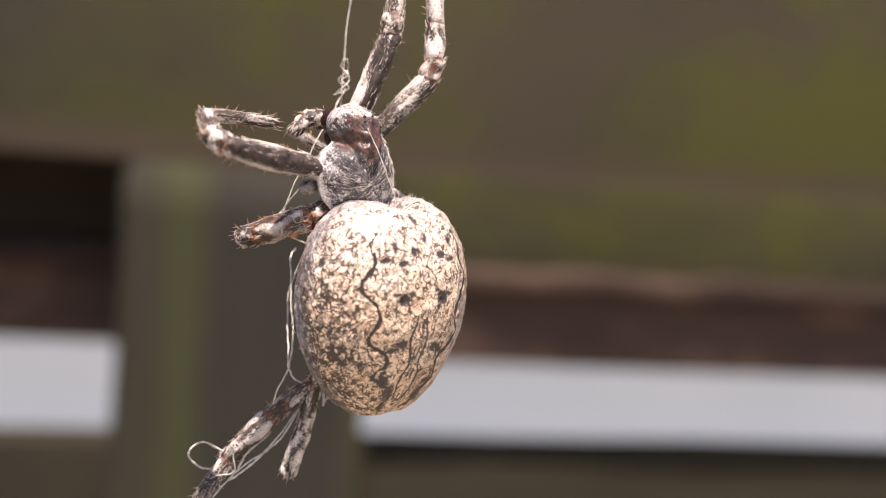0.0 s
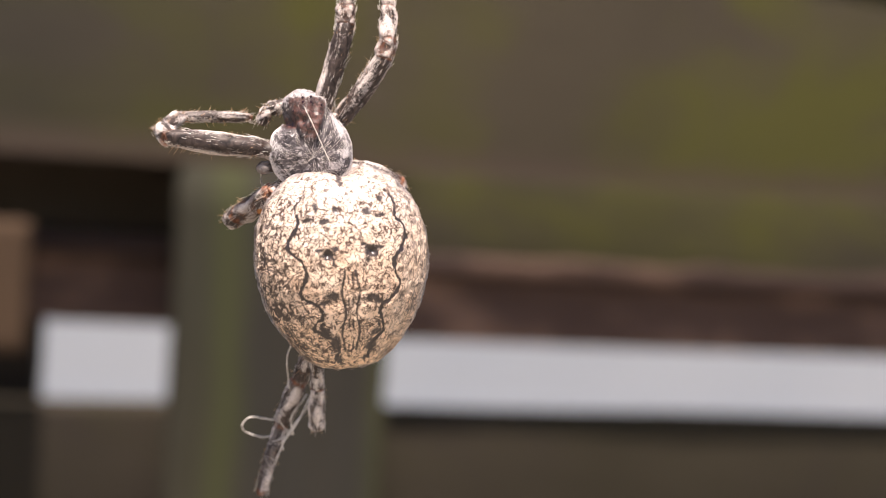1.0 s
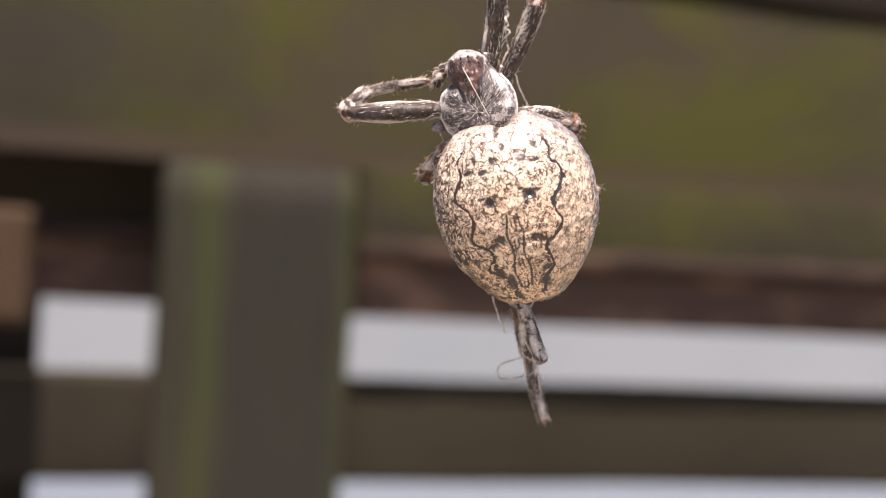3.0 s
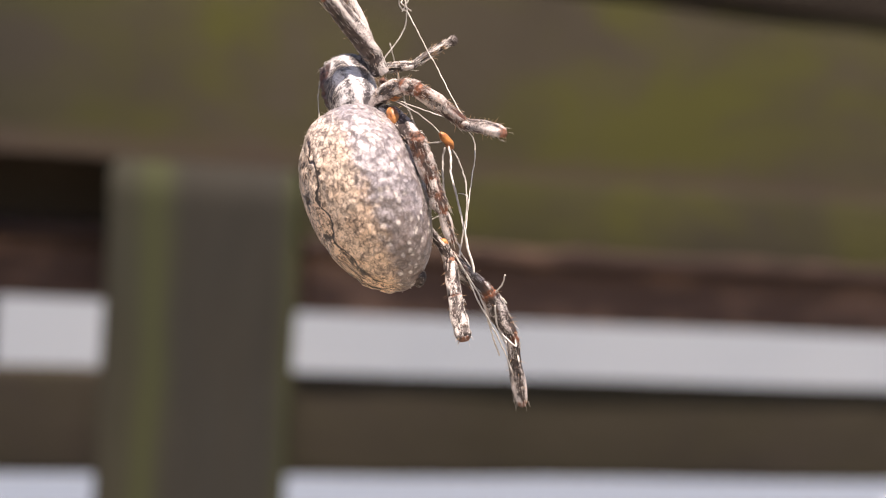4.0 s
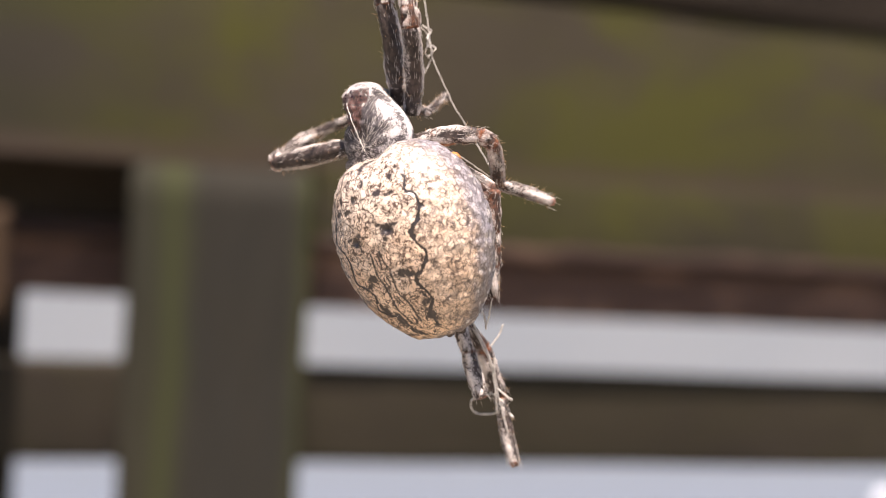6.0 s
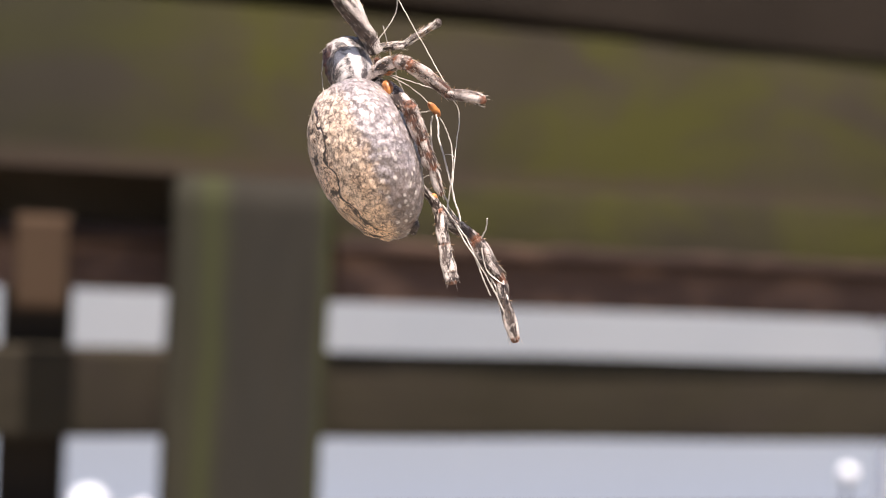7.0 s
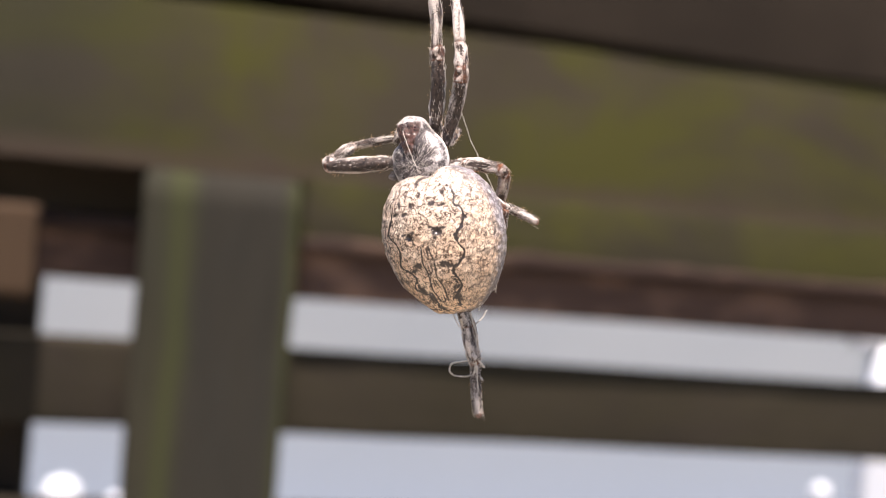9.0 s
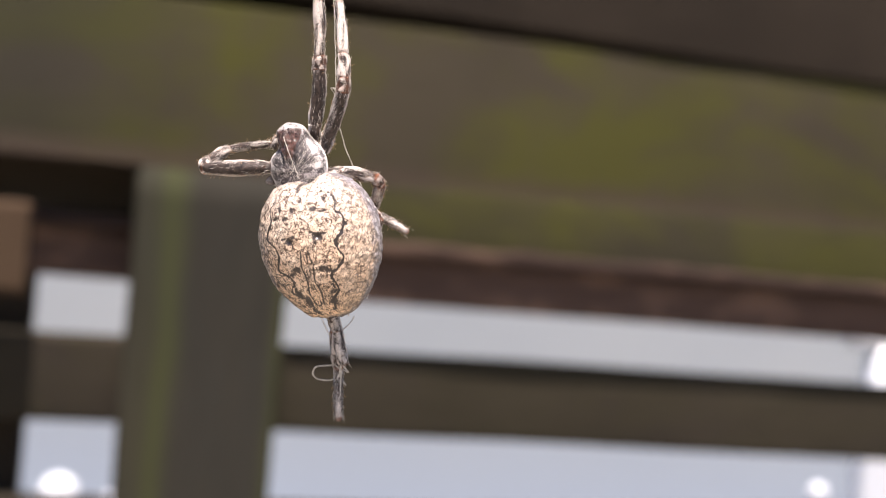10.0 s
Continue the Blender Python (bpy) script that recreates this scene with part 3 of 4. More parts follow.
def build_abdomen(spider):
    rows_, cols = 300, 380
    pts, wobs = [], []
    for i in range(rows_ + 1):
        u = -math.cos(math.pi * i / rows_)
        for j in range(cols):
            p = abdomen_point(u, 2 * math.pi * j / cols)
            pts.append(p)
            wobs.append(noise.noise_vector(p * 1.5) + 0.5 * noise.noise_vector(p * 4.0))
    p, w = np.array(pts), np.array(wobs)
    c, s = math.cos(PATTERN_TURN), math.sin(PATTERN_TURN)
    x, y, z = c * p[:, 0] + s * p[:, 1], -s * p[:, 0] + c * p[:, 1], p[:, 2]
    z_mark = z - 0.3                                                  # the pattern sits a little towards the head
    mark, blot, half = markings(x, z_mark, y, w[:, 0], w[:, 1])
    away = np.maximum(0.0, np.abs(x) - half)
    # flanks below the leaf marking, where the squiggles thicken
    streak = np.clip(away / 1.5, 0, 1.25) * np.clip((5.2 - z) / 4.5, 0, 1) * np.clip((2.4 - y) / 2.5, 0, 1) * np.clip(0.75 + w[:, 2], 0, 1) * np.where(x < 0, 1.0, 0.3)
    pit = sum(np.exp(-((x - cx) / 0.2) ** 2 - ((z - cz) / 0.2) ** 2) for cx, cz in ((-1.29, 0.75), (1.29, 0.83))) * (y < 0)
    q = p * (1 - 0.008 * np.minimum(1, np.maximum(mark, blot)))[:, None]
    q[:, 1] += 0.22 * pit
    faces = []
    for i in range(rows_):
        for j in range(cols):
            a, b = i * cols + j, i * cols + (j + 1) % cols
            faces.append((a, b, b + cols, a + cols))
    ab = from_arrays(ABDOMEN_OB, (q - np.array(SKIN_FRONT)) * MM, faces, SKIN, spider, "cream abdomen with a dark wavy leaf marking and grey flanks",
                     {"mark": mark, "blot": blot, "streak": streak, "calm": np.clip(away / 0.7, 0, 1) * (x > 0), "flank": np.clip((y + 1.75 + 0.25 * np.abs(np.tanh(x))) / 2.3, 0, 1), "low": np.clip((-z - 1.0) / 6.0, 0, 1) * 0.8})
    ab.matrix_basis = ABDOMEN @ Matrix.Translation(SKIN_FRONT * MM)
    t = Tubes()
    for _ in range(1500):
        u, a = random.uniform(-0.99, 0.995), random.uniform(-math.pi, math.pi)
        p = abdomen_point(u, a)
        n = Vector((p.x / 28.7, (p.y + 0.2) / 15.1, p.z / 42.0)).normalized()
        top = max(0, u) ** 6
        if random.random() > 0.25 + top:
            continue
        t.spike(p - SKIN_FRONT, n + Vector((0, 0, -0.5 + 0.8 * top)) + Vector((random.uniform(-.4, .4), random.uniform(-.4, .4), 0)), random.uniform(0.08, 0.2) + 0.2 * top, 0.012, 0.2)
    tagged(t.link("hair", FUZZ, ab, "short whitish hairs"), kind="stuff")
    for c in ((-0.45, 0.9, -6.2), (0.45, 0.9, -6.2)):
        b = Tubes()
        b.ball(Vector(c) - SKIN_FRONT, (0.4, 0.4, 0.55))
        b.link("spinneret", LEG, ab)
    return ab


BODY = ((Vector((-1.25, 0.85, 7.3)), Vector((2.5, 1.75, 2.3))), (Vector((-1.75, 0.95, 9.5)), Vector((1.45, 1.58, 1.65))), (Vector((-1.35, 0.95, 8.7)), Vector((1.72, 1.62, 1.6))),
        (Vector((-1.62, 1.1, 10.15)), Vector((1.15, 1.45, 0.95))))


def carapace_point(d):
    """Outermost point along d of ellipsoids melted together."""
    c = Vector((-1.4, 1.1, 8.2))
    lo, hi = 0.2, 6.0
    for _ in range(22):
        mid = (lo + hi) / 2
        p = c + d * mid
        f = 0.0
        for o, r in BODY:
            q = p - o
            f += math.exp(-3.2 * ((q.x / r.x) ** 2 + (q.y / r.y) ** 2 + (q.z / r.z) ** 2 - 1))
        lo, hi = (mid, hi) if f > 1 else (lo, mid)
    p = c + d * lo
    groove = 0.28 * math.exp(-((p.x + 1.3) / 0.35) ** 2 - ((p.z - 7.2) / 0.9) ** 2)
    side = 0.22 * math.exp(-((abs(p.x + 1.6) - 0.58 - 0.42 * max(0.0, p.z - 8.0)) / 0.14) ** 2) if 7.4 < p.z < 10.2 else 0
    if p.y < 0.8:
        p.y += groove + side
    rim = math.exp(-((p.y - 0.75) / 0.2) ** 2) if p.z < 9.3 else 0
    p += Vector((d.x, 0, d.z)) * 0.16 * rim
    p -= d * 0.75 * face(p)
    return p + d * (0.07 * noise.noise(p * 1.7) + (0.14 + 0.2 * noise.noise(p * 2.6)) * crown(p)), rim


def build_carapace(spider):
    verts, rust, groove, faces = [], [], [], []
    R, C = 90, 120
    for i in range(R + 1):
        th = math.pi * i / R
        for j in range(C):
            a = 2 * math.pi * j / C
            d = Vector((math.sin(th) * math.cos(a), math.sin(th) * math.sin(a), math.cos(th)))
            p, rim = carapace_point(d)
            verts.append(p * MM)
            red = 0.85 * crown(p) if p.y < 2.2 else 0.3
            inner = face(p + (p - Vector((-1.4, 1.1, 8.2))) * 0.35)
            rust.append(max(red, 1.1 * inner))
            front = math.exp(-((p.z - 10.6) / 0.5) ** 2) if p.y < 1.2 else 0
            side = max(0.0, min(1.0, (abs(p.x + 1.4) - 1.1) / 0.7)) if p.y < 2.3 else 0
            ray = math.atan2(p.x + 1.3, p.z - 6.7) * 10 + 2.5 * noise.noise(p * 0.9)
            rays = (0.19 * math.cos(ray) - 0.08) * (1 - crown(p)) * max(0.0, 1 - rim) if p.y < 1.6 and p.z < 10.0 else 0
            seam = math.exp(-((abs(p.x + 1.6) - 0.58 - 0.42 * max(0.0, p.z - 8.0)) / 0.15) ** 2) if p.y < 0.9 and 7.2 < p.z < 10.2 else 0
            groove.append(rays - 0.5 * seam + 0.75 * rim + 0.12 * front + 0.2 * side * max(0.0, min(1.0, (p.y + 0.6) / 0.7)) - 0.04 * red - 0.9 * inner)
            flank = max(0.0, min(1.0, (p.x + 0.9) / 0.5))                # arcs of white felt on the one side
            groove[-1] += flank * (0.13 + 0.3 * math.cos(5.2 * p.y + 1.1 * (p.z - 9.0) ** 2 * 0.35)) + 0.2 * max(0.0, min(1.0, (p.z - 10.2) / 0.5))
    for i in range(R):
        for j in range(C):
            a, b = i * C + j, i * C + (j + 1) % C
            faces.append((a, a + C, b + C, b))
    shell = from_arrays("carapace", verts, faces, SHELL, spider, "grey-felted carapace with pale rims and a dark red-brown crown",
                        {"rust": rust, "groove": groove})
    t = Tubes()
    middle = Vector((-1.3, -1.4, 6.6))
    for _ in range(1500):
        d = Vector((random.gauss(0, 1), random.gauss(0, 1), random.gauss(0, 1))).normalized()
        p, rim = carapace_point(d)
        if random.random() < 0.95 * crown(p) or face(p + d * 0.6) > 0.25:
            continue
        flat = middle - p
        flat = (flat - d * flat.dot(d)).normalized()
        way = flat + d * 0.02 + Vector((random.uniform(-.16, .16), random.uniform(-.1, .1), random.uniform(-.16, .16)))
        t.spike(p, way, random.uniform(0.3, 0.6), random.uniform(0.009, 0.015), 0.1)
    tagged(t.link("hair", FUZZ, shell, "felt of whitish hairs"), kind="stuff")
    for x, z, r in ((-2.05, 10.5, 0.07), (-1.5, 10.5, 0.07), (-2.1, 10.95, 0.08), (-1.5, 10.95, 0.08), (-2.95, 10.3, 0.07), (-0.75, 10.35, 0.07)):
        d = (Vector((x, -0.9, z)) - Vector((-1.4, 1.1, 8.2))).normalized()
        p, _ = carapace_point(d)
        e = Tubes()
        e.ball(p, r)
        e.link("eye", EYE, spider, "tiny glossy dark eye")
    for x in (-2.1, -1.3):
        c = Tubes()
        c.tube(spline([(x, 1.5, 10.0), (x - 0.15, 2.4, 10.4), (x - 0.1, 3.3, 10.2)], 6), lambda s: 0.62 - 0.25 * s * s, ridges=0.1, rust=lambda s: 0.25)
        c.link("chelicera", JAW, spider, "dark reddish-brown jaw")
    cheek = Tubes()
    cheek.ball((-2.15, 1.8, 9.35), (0.5, 0.7, 0.5), seed=3)
    cheek.link("jaw_base", JAW, spider, "glossy dark red base of the jaws")
    return shell


SEGMENTS = ("leg", "femur", "patella", "tibia", "metatarsus", "tarsus")


def leg(spider, joints, radii, label, rust_at=0.55, name="leg", bristles=50, hairs=240, base=None, seed=0.0, pale=(), ruddy=(), stripe=0.0):
    """A leg of several segments: joints are its points, radii one per segment."""
    spikes, fuzz = Tubes(), Tubes()
    pts = [Vector(j) for j in joints]
    ob = None
    for k, r in enumerate(radii):
        a, b = pts[k], pts[k + 1]
        d = (b - a).normalized()
        bow = (b - a).orthogonal().normalized() * (0.025 * (b - a).length)
        line = spline([a - d * r * 0.3, (a + b) / 2 + bow, b + d * r * 0.25], 10)
        r2 = radii[min(k + 1, len(radii) - 1)]
        last = k == len(radii) - 1

        def radius(s, r=r, r2=r2, last=last, first=k == 0):
            body = r * (0.90 + 0.12 * math.sin(math.pi * s))
            end = r2 * 0.92 if not last else r * 0.66
            w = max(0.0, (s - 0.75) / 0.25)
            body = body * (1 - w) + end * w
            cap = min(1.0, math.sqrt(max(0.4, min(s, 1 - s) / 0.04)))
            return body * cap

        t = Tubes()
        t.tube(line, radius, 16, 0.34, lambda s: rust_at * max(0.0, (abs(s - 0.5) - 0.36) / 0.14) ** 1.5, seed + 3 * k, stripe if k < 2 else 0.0)
        if k < len(pale):
            t.groove = [g + pale[k] for g in t.groove]
        if k < len(ruddy):
            t.rust = [g + ruddy[k] for g in t.rust]
        piece = t.link(name if k == 0 else SEGMENTS[min(k, 5)], LEG, ob or spider, label if k == 0 else "")
        ob = ob or piece
        length = (b - a).length
        for _ in range(int(bristles * length / 8)):
            s = random.uniform(0.05, 0.95)
            n = Vector((random.gauss(0, 1), random.gauss(0, 1), random.gauss(0, 1)))
            n = (n - d * n.dot(d)).normalized()
            spikes.spike(line[int(s * (len(line) - 1))] + n * r * 0.8, n + d * random.uniform(0.2, 0.9), random.uniform(0.25, 0.58), 0.021, 0.1)
        for _ in range(int(hairs * length / 8)):
            s = random.uniform(0.02, 0.98)
            n = Vector((random.gauss(0, 1), random.gauss(0, 1), random.gauss(0, 1)))
            n = (n - d * n.dot(d)).normalized()
            way = d + n * random.uniform(0.02, 0.3)
            fuzz.spike(line[int(s * (len(line) - 1))] + n * r * random.uniform(0.92, 1.02), way, random.uniform(0.25, 0.6), random.uniform(0.011, 0.02), 0.12)
    tagged(spikes.link("bristles", BRISTLE, ob, "pale brown bristles"), kind="stuff")
    tagged(fuzz.link("hair", FUZZ, ob, "fine whitish hairs"), kind="stuff")
    for c, r in base or ():
        q = Tubes()
        q.ball(c, r, seed=seed)
        q.link("joint_skin", RUST, ob, "bright orange joint skin")
    return ob


def strand(parent, points, r, wiggle=0.06, seed=0.0, label="thin pale silk strand", name="silk_thread"):
    line = spline(points, 22)
    line = [p + noise.noise_vector(p * 0.7 + Vector((seed, 0, 0))) * wiggle * 1.6 + noise.noise_vector(p * 3.1 + Vector((0, seed, 0))) * 0.035 for p in line]
    t = Tubes()
    t.tube(line, lambda s: r * (0.75 + 0.5 * max(0, noise.noise(Vector((s * 25, seed, 0))))), 6)
    return t.link(name, SILK, parent, label)


HIND_KNEE = (-0.57, 3.94, -4.76)


def build_spider():
    spider = tagged(new("spider"), "dried grey and cream orb-weaver spider hanging by its silk", "spider")
    build_abdomen(spider)
    build_carapace(spider)
    waist = Tubes()
    waist.tube(spline([(-0.6, 1.5, 6.6), (-0.3, 1.3, 5.8), (0, 1.2, 5.0)], 5), lambda s: 0.9, ridges=0.1)
    waist.link("waist", LEG, spider)
    # the two front legs that reach up the thread
    leg(spider, [(-0.5, 2.9, 9.6), (0.0, 2.55, 11.0), (1.15, 1.5, 15.7), (1.25, 1.5, 16.8), (1.7, 1.3, 21.8), (2.0, 1.6, 27.0)],
        [0.55, 0.66, 0.62, 0.50, 0.34], "front leg stretched up along the thread", seed=1, stripe=0.8, pale=(-0.1, -0.1, 0.12, 0.25, 0.22), ruddy=(0, 0, 0.5, 0.3, 0.25))
    leg(spider, [(0.4, 2.9, 8.7), (1.05, 2.6, 9.8), (3.37, 0.4, 13.35), (3.62, 0.35, 14.5), (3.66, 0.6, 16.6), (3.55, 1.2, 21.5), (2.9, 1.6, 26.5)],
        [0.55, 0.64, 0.60, 0.56, 0.48, 0.32], "front leg bent upwards with a rusty knee", seed=2, stripe=0.8, pale=(-0.1, -0.1, 0.12, 0.25, 0.25, 0.22), ruddy=(0, 0, 0.55, 0.4, 0.3, 0.25))
    # folded leg on one side
    leg(spider, [(-3.0, 1.1, 7.4), (-4.4, 1.0, 7.6), (-9.9, 0.75, 8.1), (-10.2, 1.7, 8.6), (-8.9, 4.5, 9.85), (-4.5, 4.0, 9.9)],
        [0.55, 0.66, 0.60, 0.50, 0.36], "folded side leg with whitish stripes and a spiny knee", bristles=75, seed=3, stripe=0.75, pale=(-0.1, 0.0, 0.25, 0.05, 0.0), ruddy=(0, 0, 0.25, 0.3, 0.3))
    broken = leg(spider, [(-2.6, 1.5, 5.5), (-3.6, 1.5, 4.8), (-5.4, 4.0, 3.65), (-5.75, 5.0, 3.4)], [0.55, 0.72, 0.62],
        "short broken side leg with a dark hollow end", base=[((-4.1, 2.4, 3.9), (0.42, 0.6, 0.3)), ((-3.6, 2.0, 4.3), 0.4)], seed=4, bristles=90, rust_at=1.3, pale=(0.1, 0.12, 0.0), ruddy=(0.55, 0.45, 0.15))
    hollow = Tubes()
    hollow.ball((-5.86, 5.1, 3.45), (0.34, 0.34, 0.36), seed=5)
    hollow.link("hollow_end", EYE, broken, "dark hollow end of the broken leg")
    cut = Tubes()
    cut.tube(spline([(-3.4, 1.7, 6.55), (-3.95, 1.4, 6.42), (-4.55, 1.1, 6.3)], 8), lambda s: (0.34 + 0.14 * s) * min(1, math.sqrt(max(0.03, (1 - s) / 0.3))), ridges=0.05)
    cut.link("leg_stump", DISH, spider, "round pale translucent leg stump")
    # two legs on the other side
    leg(spider, [(0.8, 1.8, 6.6), (1.9, 2.2, 6.6), (4.85, 3.25, 5.85), (5.2, 3.75, 5.3), (3.45, 6.5, 2.9), (6.3, 7.95, 0.83)],
        [0.49, 0.54, 0.53, 0.48, 0.43], "bent side leg with orange joints", base=[((2.8, 2.85, 6.2), (1.0, 0.5, 0.42)), ((3.5, 6.7, 2.7), 0.36)], seed=5, bristles=60, pale=(0.15, 0.05, 0.05, 0.1, 0.12), ruddy=(0.1, 0.35, 0.5, 0.5, 0.4))
    leg(spider, [(0.7, 2.0, 5.9), (2.0, 2.5, 5.1), (4.8, 2.9, 2.2), (4.0, 3.25, -0.3), (3.45, 3.45, -2.4), (2.8, 3.6, -4.3)],
        [0.52, 0.62, 0.60, 0.52, 0.34], "side leg folded down along the abdomen", base=[((3.15, 2.2, 4.5), (0.5, 0.42, 0.75)), ((4.65, 2.95, 1.8), (0.36, 0.42, 0.65))], seed=6, bristles=60, pale=(0.15, 0.05, 0.1, 0.1, 0.15), ruddy=(0.1, 0.35, 0.5, 0.5, 0.4))
    leg(spider, [(0.2, 3.2, 9.0), (0.1, 5.2, 8.75), (-0.26, 8.5, 10.05)], [0.32, 0.26], "thin foreleg feeler with a clubbed tip", name="pedipalp", seed=7, bristles=60)
    tip = Tubes()
    tip.ball((-0.28, 8.6, 10.08), 0.36)
    tip.link("palp_tip", LEG, spider)
    leg(spider, [(-1.8, 2.3, 10.3), (-2.7, 2.7, 10.5), (-3.6, 2.8, 10.2), (-4.05, 3.0, 9.4)], [0.42, 0.46, 0.4], "short rusty palp beside the jaws", name="pedipalp", seed=8, bristles=150, rust_at=1.2)
    # hind legs under the abdomen
    k = HIND_KNEE
    leg(spider, [(0.1, 2.8, -2.2), (-0.3, 3.7, -3.8), k], [0.30, 0.40], "short hind leg joint below the belly", base=[((-0.3, 3.75, -3.6), 0.34), ((-0.5, 3.9, -4.3), 0.26)], seed=9, bristles=30)
    stump = leg(spider, [(0, 0, 0.3), (0.1, -0.1, -2.9), (0.0, -0.05, -5.1), (0.0, 0.0, -5.8)], [0.46, 0.50, 0.50], "drooping broken hind leg with a pale round end", seed=10, rust_at=1.0, pale=(0.0, 0.05, 0.15), ruddy=(0.1, 0.1, 0.3))
    shin = leg(spider, [(0, 0, 0.1), (0.1, 1.3, -3.2), (0.0, 1.45, -6.9), (0, 0, -11.45)], [0.54, 0.60, 0.46], "long hind shin dangling loose, tangled in silk", seed=11, bristles=50, rust_at=1.3, pale=(-0.06, -0.04, 0.0), ruddy=(0.4, 0.35, 0.15))
    strand(shin, [(0.5, 0.3, 0.4), (0.9, 0.5, -3), (0.7, 0.2, -5.6), (0.2, 0.1, -7.5)], 0.075, seed=1)
    strand(shin, [(0.3, 1.4, -7.6), (-1.0, 1.4, -8.1), (-2.0, 1.4, -8.0), (-2.5, 1.3, -7.4), (-2.1, 1.3, -6.7), (-0.6, 1.4, -6.6)], 0.085, seed=2, label="loose loop of pale silk", name="silk_loop")
    strand(shin, [(0.8, 1.2, -4.0), (0.3, 0.8, -5.8), (0.9, 1.2, -7.2), (-0.5, 1.7, -6.6), (0.6, 1.0, -8.4)], 0.08, seed=3)
    strand(shin, [(-0.4, 0.9, -6.2), (0.5, 0.7, -7.0), (-0.3, 0.8, -7.8)], 0.06, seed=4)
    strand(shin, [(0.4, 0.4, -1.0), (1.0, 0.3, -3.4), (0.9, 0.4, -4.9), (0.5, 0.5, -6.4), (0.2, 0.3, -9.2)], 0.07, seed=6)
    strand(shin, [(0.4, 1.6, -3.4), (1.0, 2.2, -2.9), (1.5, 2.6, -2.3)], 0.07, 0.04, 7, "short frayed twig of silk")
    shin.location = stump.location = Vector(k) * MM
    loose = Tubes()
    loose.tube(spline([(0.3, 5.6, 3.7), (0.0, 6.0, 3.1), (-0.15, 6.3, 2.5)], 6), lambda s: 0.30 * min(1, math.sqrt(max(0.05, min(s, 1 - s) / 0.3))), ridges=0.2)
    loose.link("loose_joint", RUST, spider, "loose orange leg joint caught in the silk")
    # silk
    knot = (1.16, 5.75, 12.3)
    strand(spider, [knot, (1.5, 6.1, 17.5), (2.0, 5.6, 24), (2.4, 4.5, 36), (2.4, 4.0, 60), (2.2, 3.0, 120)], 0.05, 0.02, 1, "fine pale dragline by which the spider hangs", "dragline")
    strand(spider, [knot, (1.6, 6.15, 9.2), (2.6, 6.4, 5.8), (3.48, 6.66, 2.87)], 0.042, 0.03, 2)
    strand(spider, [knot, (0.5, 5.4, 11.4), (-0.2, 3.6, 9.8)], 0.05, 0.05, 3)
    for j in range(3):
        q = [Vector(knot) + Vector((random.uniform(-.35, .35), random.uniform(-.35, .35), 2.2 - 0.42 * n)) for n in range(6)]
        strand(spider, q, 0.05, 0.05, 5 + j, "small curled knot of silk", "silk_knot")
    joint, fork, knee = (0.0, 6.02, 3.08), (-1.7, 5.03, -3.97), (3.44, 6.57, 2.84)
    strand(spider, [joint, (0.51, 5.34, -0.4), (0.75, 5.0, -4.0), (0.84, 4.89, -6.26)], 0.10, 0.08, 11)
    strand(spider, [knee, (2.7, 6.9, 1.3), (2.3, 5.5, -2.0), (2.03, 4.7, -4.24), (0.84, 4.9, -6.2)], 0.06, 0.06, 12)
    strand(spider, [(2.3, 5.6, -1.6), (1.6, 5.6, -1.2), (1.0, 5.4, -0.9)], 0.04, 0.03, 21)
    strand(spider, [joint, (-0.8, 6.6, 1.2), (-1.11, 6.4, -0.97), fork], 0.07, 0.07, 13)
    strand(spider, [(-1.2, 6.0, 3.0), (-1.69, 5.71, 2.2), (-1.8, 4.93, -1.32), fork], 0.075, 0.07, 14)
    strand(spider, [(-1.8, 5.0, -1.35), (-2.9, 3.4, -1.3), (-3.95, 1.7, -1.6)], 0.04, 0.04, 15)
    strand(spider, [(-1.8, 5.0, -0.8), (-2.3, 4.3, -0.3), (-2.5, 4.0, 0.1)], 0.03, 0.05, 22)
    strand(spider, [fork, (-1.5, 4.8, -4.6), (-0.7, 4.4, -4.9)], 0.075, 0.05, 23)
    strand(spider, [fork, (-2.1, 5.6, -5.6), (-1.9, 6.4, -7.2), (-1.6, 7.0, -8.4)], 0.06, 0.06, 24)
    strand(spider, [(-4.3, 1.7, 6.4), (-3.2, 5.14, 4.38), joint], 0.05, 0.06, 17)
    strand(spider, [(-0.5, 4.36, 11.0), (-2.3, 4.6, 7.4), (-3.2, 5.14, 4.38)], 0.045, 0.04, 16)
    strand(spider, [(2.0, 2.9, 6.0), (0.9, 4.8, 4.7), joint], 0.055, 0.05, 19)
    strand(spider, [(2.0, 2.8, 6.2), (2.9, 4.7, 4.4), knee], 0.045, 0.03, 20)
    strand(spider, [(-1.9, -0.85, 9.9), (-1.3, -1.45, 8.2), (-0.55, -1.95, 6.3)], 0.032, 0.02, 18)
    return spider, shin, stump


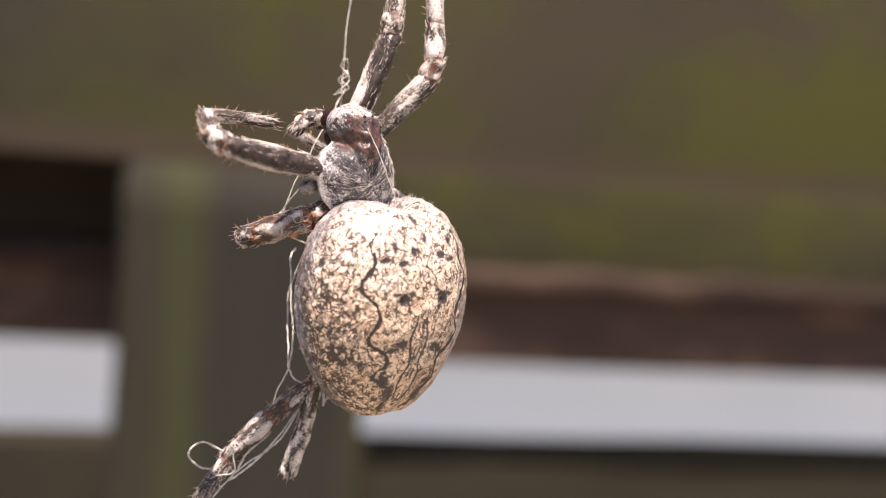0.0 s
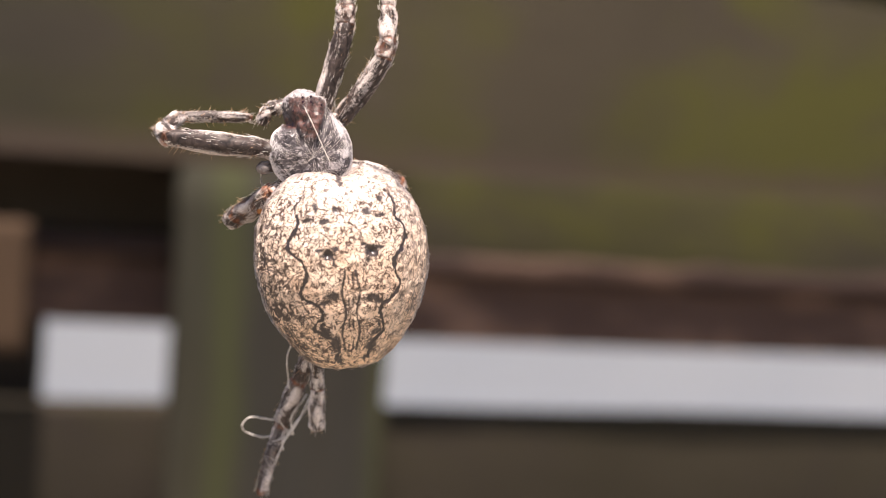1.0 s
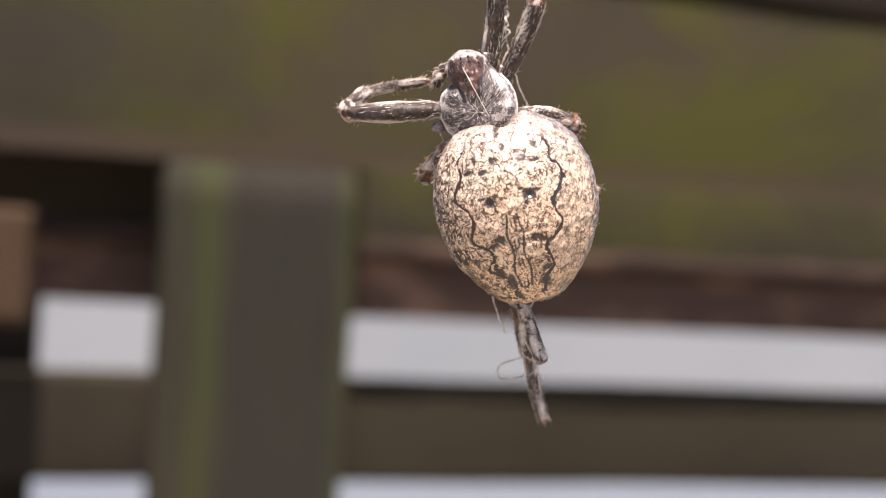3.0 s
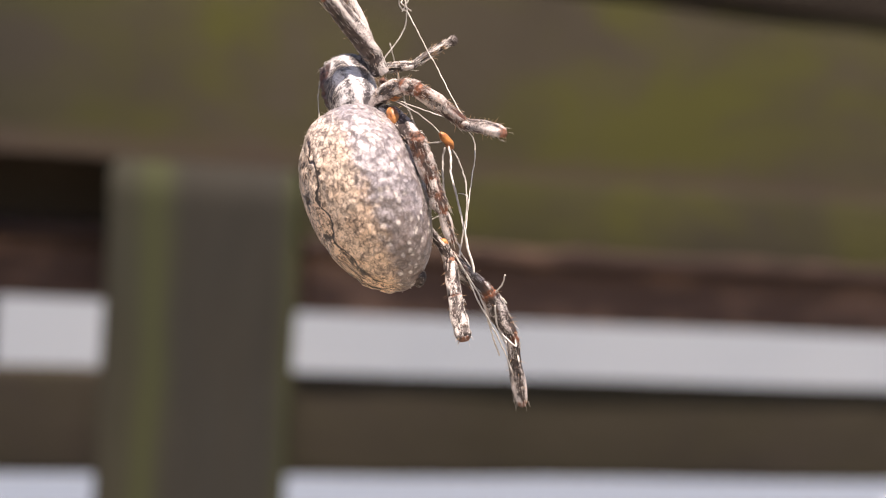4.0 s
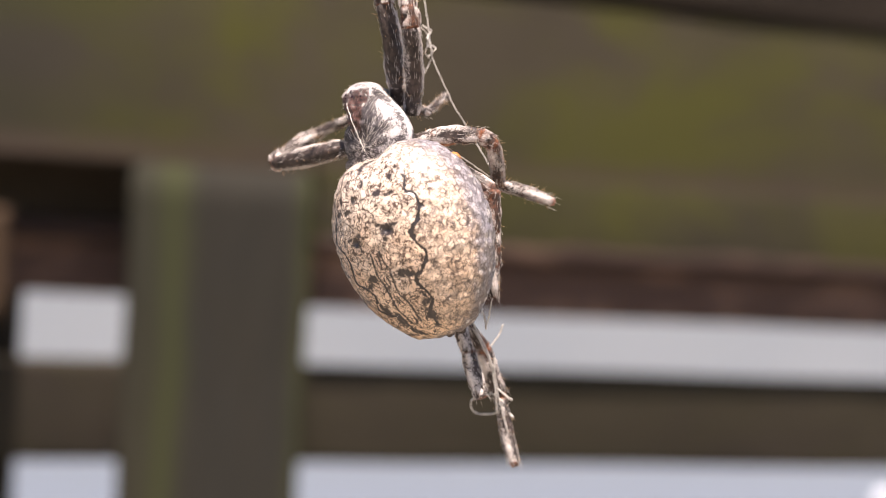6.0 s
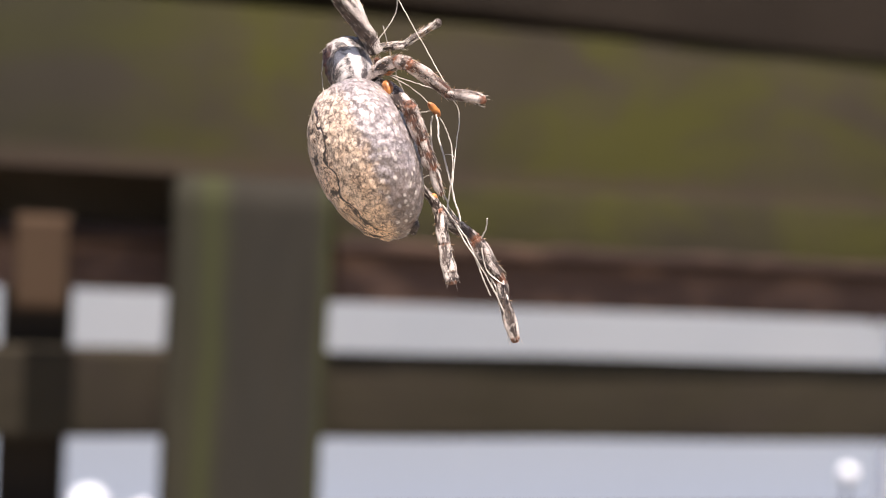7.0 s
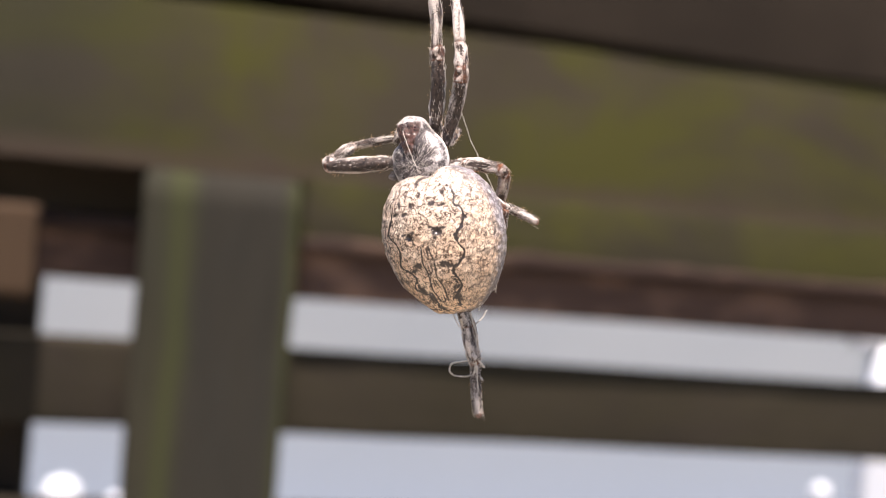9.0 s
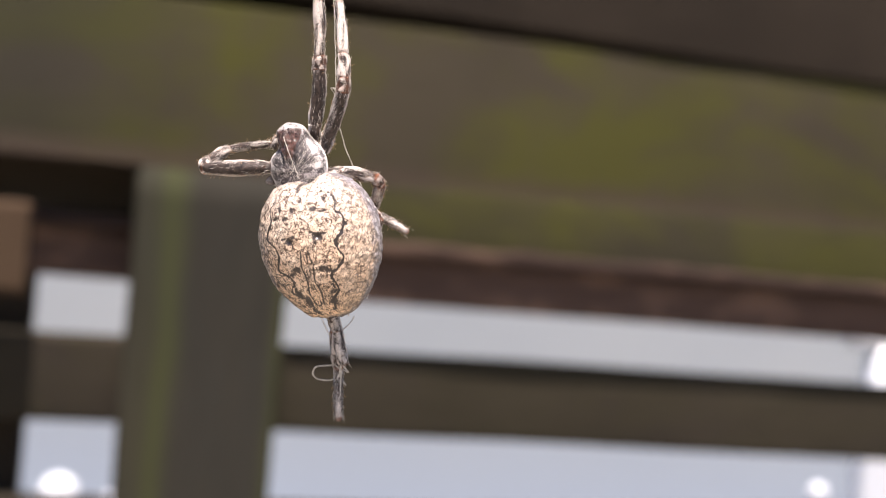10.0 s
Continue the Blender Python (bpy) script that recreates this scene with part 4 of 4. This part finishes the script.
SPIDER_ROWS = [
    (0, -0.02364, -0.49871, 1.44868, -2.05, 2.32, 30.09),
    (0.3, -0.02325, -0.49688, 1.44607, 4.02, 7.31, 58.14),
    (0.5, -0.02580, -0.49548, 1.44549, 2.99, 9.67, 58.51),
    (0.8, -0.04242, -0.55199, 1.44944, -2.21, 4.14, 31.78),
    (1, -0.04645, -0.56780, 1.44871, -6.94, -2.73, 4.09),
    (1.5, -0.03731, -0.58458, 1.44959, -2.57, -5.60, -0.02),
    (1.8, -0.04299, -0.59309, 1.44899, -1.82, 0.37, 23.02),
    (2, -0.05588, -0.59766, 1.45131, -1.59, 3.68, 30.06),
    (2.2, -0.06137, -0.61386, 1.44198, -1.29, 4.01, 33.30),
    (3.3, -0.02707, -0.64648, 1.45225, 2.76, -16.85, -43.31),
    (3.5, -0.01896, -0.64853, 1.44791, 7.21, -18.12, -59.13),
    (4, -0.01095, -0.66308, 1.44984, 17.94, -17.81, -94.11),
    (4.2, -0.00889, -0.66965, 1.45237, 16.21, -19.47, -89.13),
    (4.5, -0.00084, -0.66872, 1.45153, 10.41, -19.41, -68.55),
    (5, -0.01074, -0.66631, 1.44956, 0.17, -13.31, -28.08),
    (5.2, -0.01028, -0.66959, 1.44888, -2.00, -11.79, -17.71),
    (6.3, -0.02414, -0.72512, 1.45179, 8.91, -19.66, -64.70),
    (6.5, -0.02873, -0.74776, 1.45193, 12.05, -19.96, -76.24),
    (6.8, -0.05136, -0.78918, 1.46724, 15.76, -19.91, -88.64),
    (7, -0.05633, -0.78253, 1.47271, 18.72, -19.03, -94.12),
    (7.2, -0.05869, -0.77760, 1.48527, 17.68, -20.44, -93.69),
    (7.5, -0.04411, -0.79234, 1.49002, 15.91, -21.39, -85.55),
    (7.8, -0.02145, -0.80981, 1.47893, 8.49, -22.35, -67.52),
    (8, -0.01733, -0.81798, 1.46513, 6.28, -19.30, -57.34),
    (8.2, -0.01769, -0.80740, 1.46111, 2.94, -18.73, -49.66),
    (8.5, -0.01955, -0.80331, 1.46681, 1.53, -16.31, -41.75),
    (8.8, -0.02257, -0.78502, 1.46839, 1.44, -14.62, -36.66),
    (9, -0.02358, -0.79226, 1.46499, 0.96, -13.37, -33.78),
    (9.5, -0.02478, -0.79200, 1.46528, -0.12, -11.93, -25.93),
    (10, -0.02570, -0.79044, 1.46282, -1.23, -11.32, -23.55),
]
SHIN_ROWS = [
    (0, 22.3, 31.5),
    (0.5, 33.0, -13.1),
    (1, 26.9, 15.9),
    (1.5, 15.3, 19.7),
    (2, 20.1, -4.2),
    (3.5, 22.7, -5.0),
    (4, 14.7, 23.8),
    (4.5, 18.3, 12.2),
    (5, 12.7, -4.5),
    (6.5, 18.3, 5.9),
    (7, 14.1, 7.0),
    (7.5, 14.5, 5.5),
    (8, 23.8, 8.1),
    (8.5, 18.3, 2.6),
    (9, 14.3, 2.8),
    (9.5, 13.4, 4.6),
    (10, 13.3, 4.5),
]

STUMP_ROWS = [
    (0, 15.9, 3.3),
    (0.5, 15.9, -26.2),
    (1, 22.4, -5.6),
    (1.5, 11.3, -0.4),
    (2, 16.6, -6.4),
    (3.5, -19.8, -15.6),
    (4, -10.4, -17.2),
    (4.5, -10.3, -16.3),
    (5, -10.5, -4.4),
    (6.5, -7.3, -11.8),
    (7, -9.9, -8.8),
    (7.5, -8.7, -8.2),
    (8, -2.6, -6.9),
    (8.5, -4.3, -8.7),
    (9, -2.6, -8.7),
    (9.5, -2.4, -8.0),
    (10, -1.8, -9.2),
]

build_ground()
build_wall()
build_fence()
build_beyond()
SPIDER, SHIN, STUMP = build_spider()


def motions():
    walk(SPIDER, [(t, pose(x, y, z, rx, ry, rz)) for t, x, y, z, rx, ry, rz in SPIDER_ROWS])
    at = Vector(HIND_KNEE) * MM
    for thing, rows in ((SHIN, SHIN_ROWS), (STUMP, STUMP_ROWS)):
        walk(thing, [(t, pose(at.x, at.y, at.z, rx, ry, 0)) for t, rx, ry in rows])


motions()
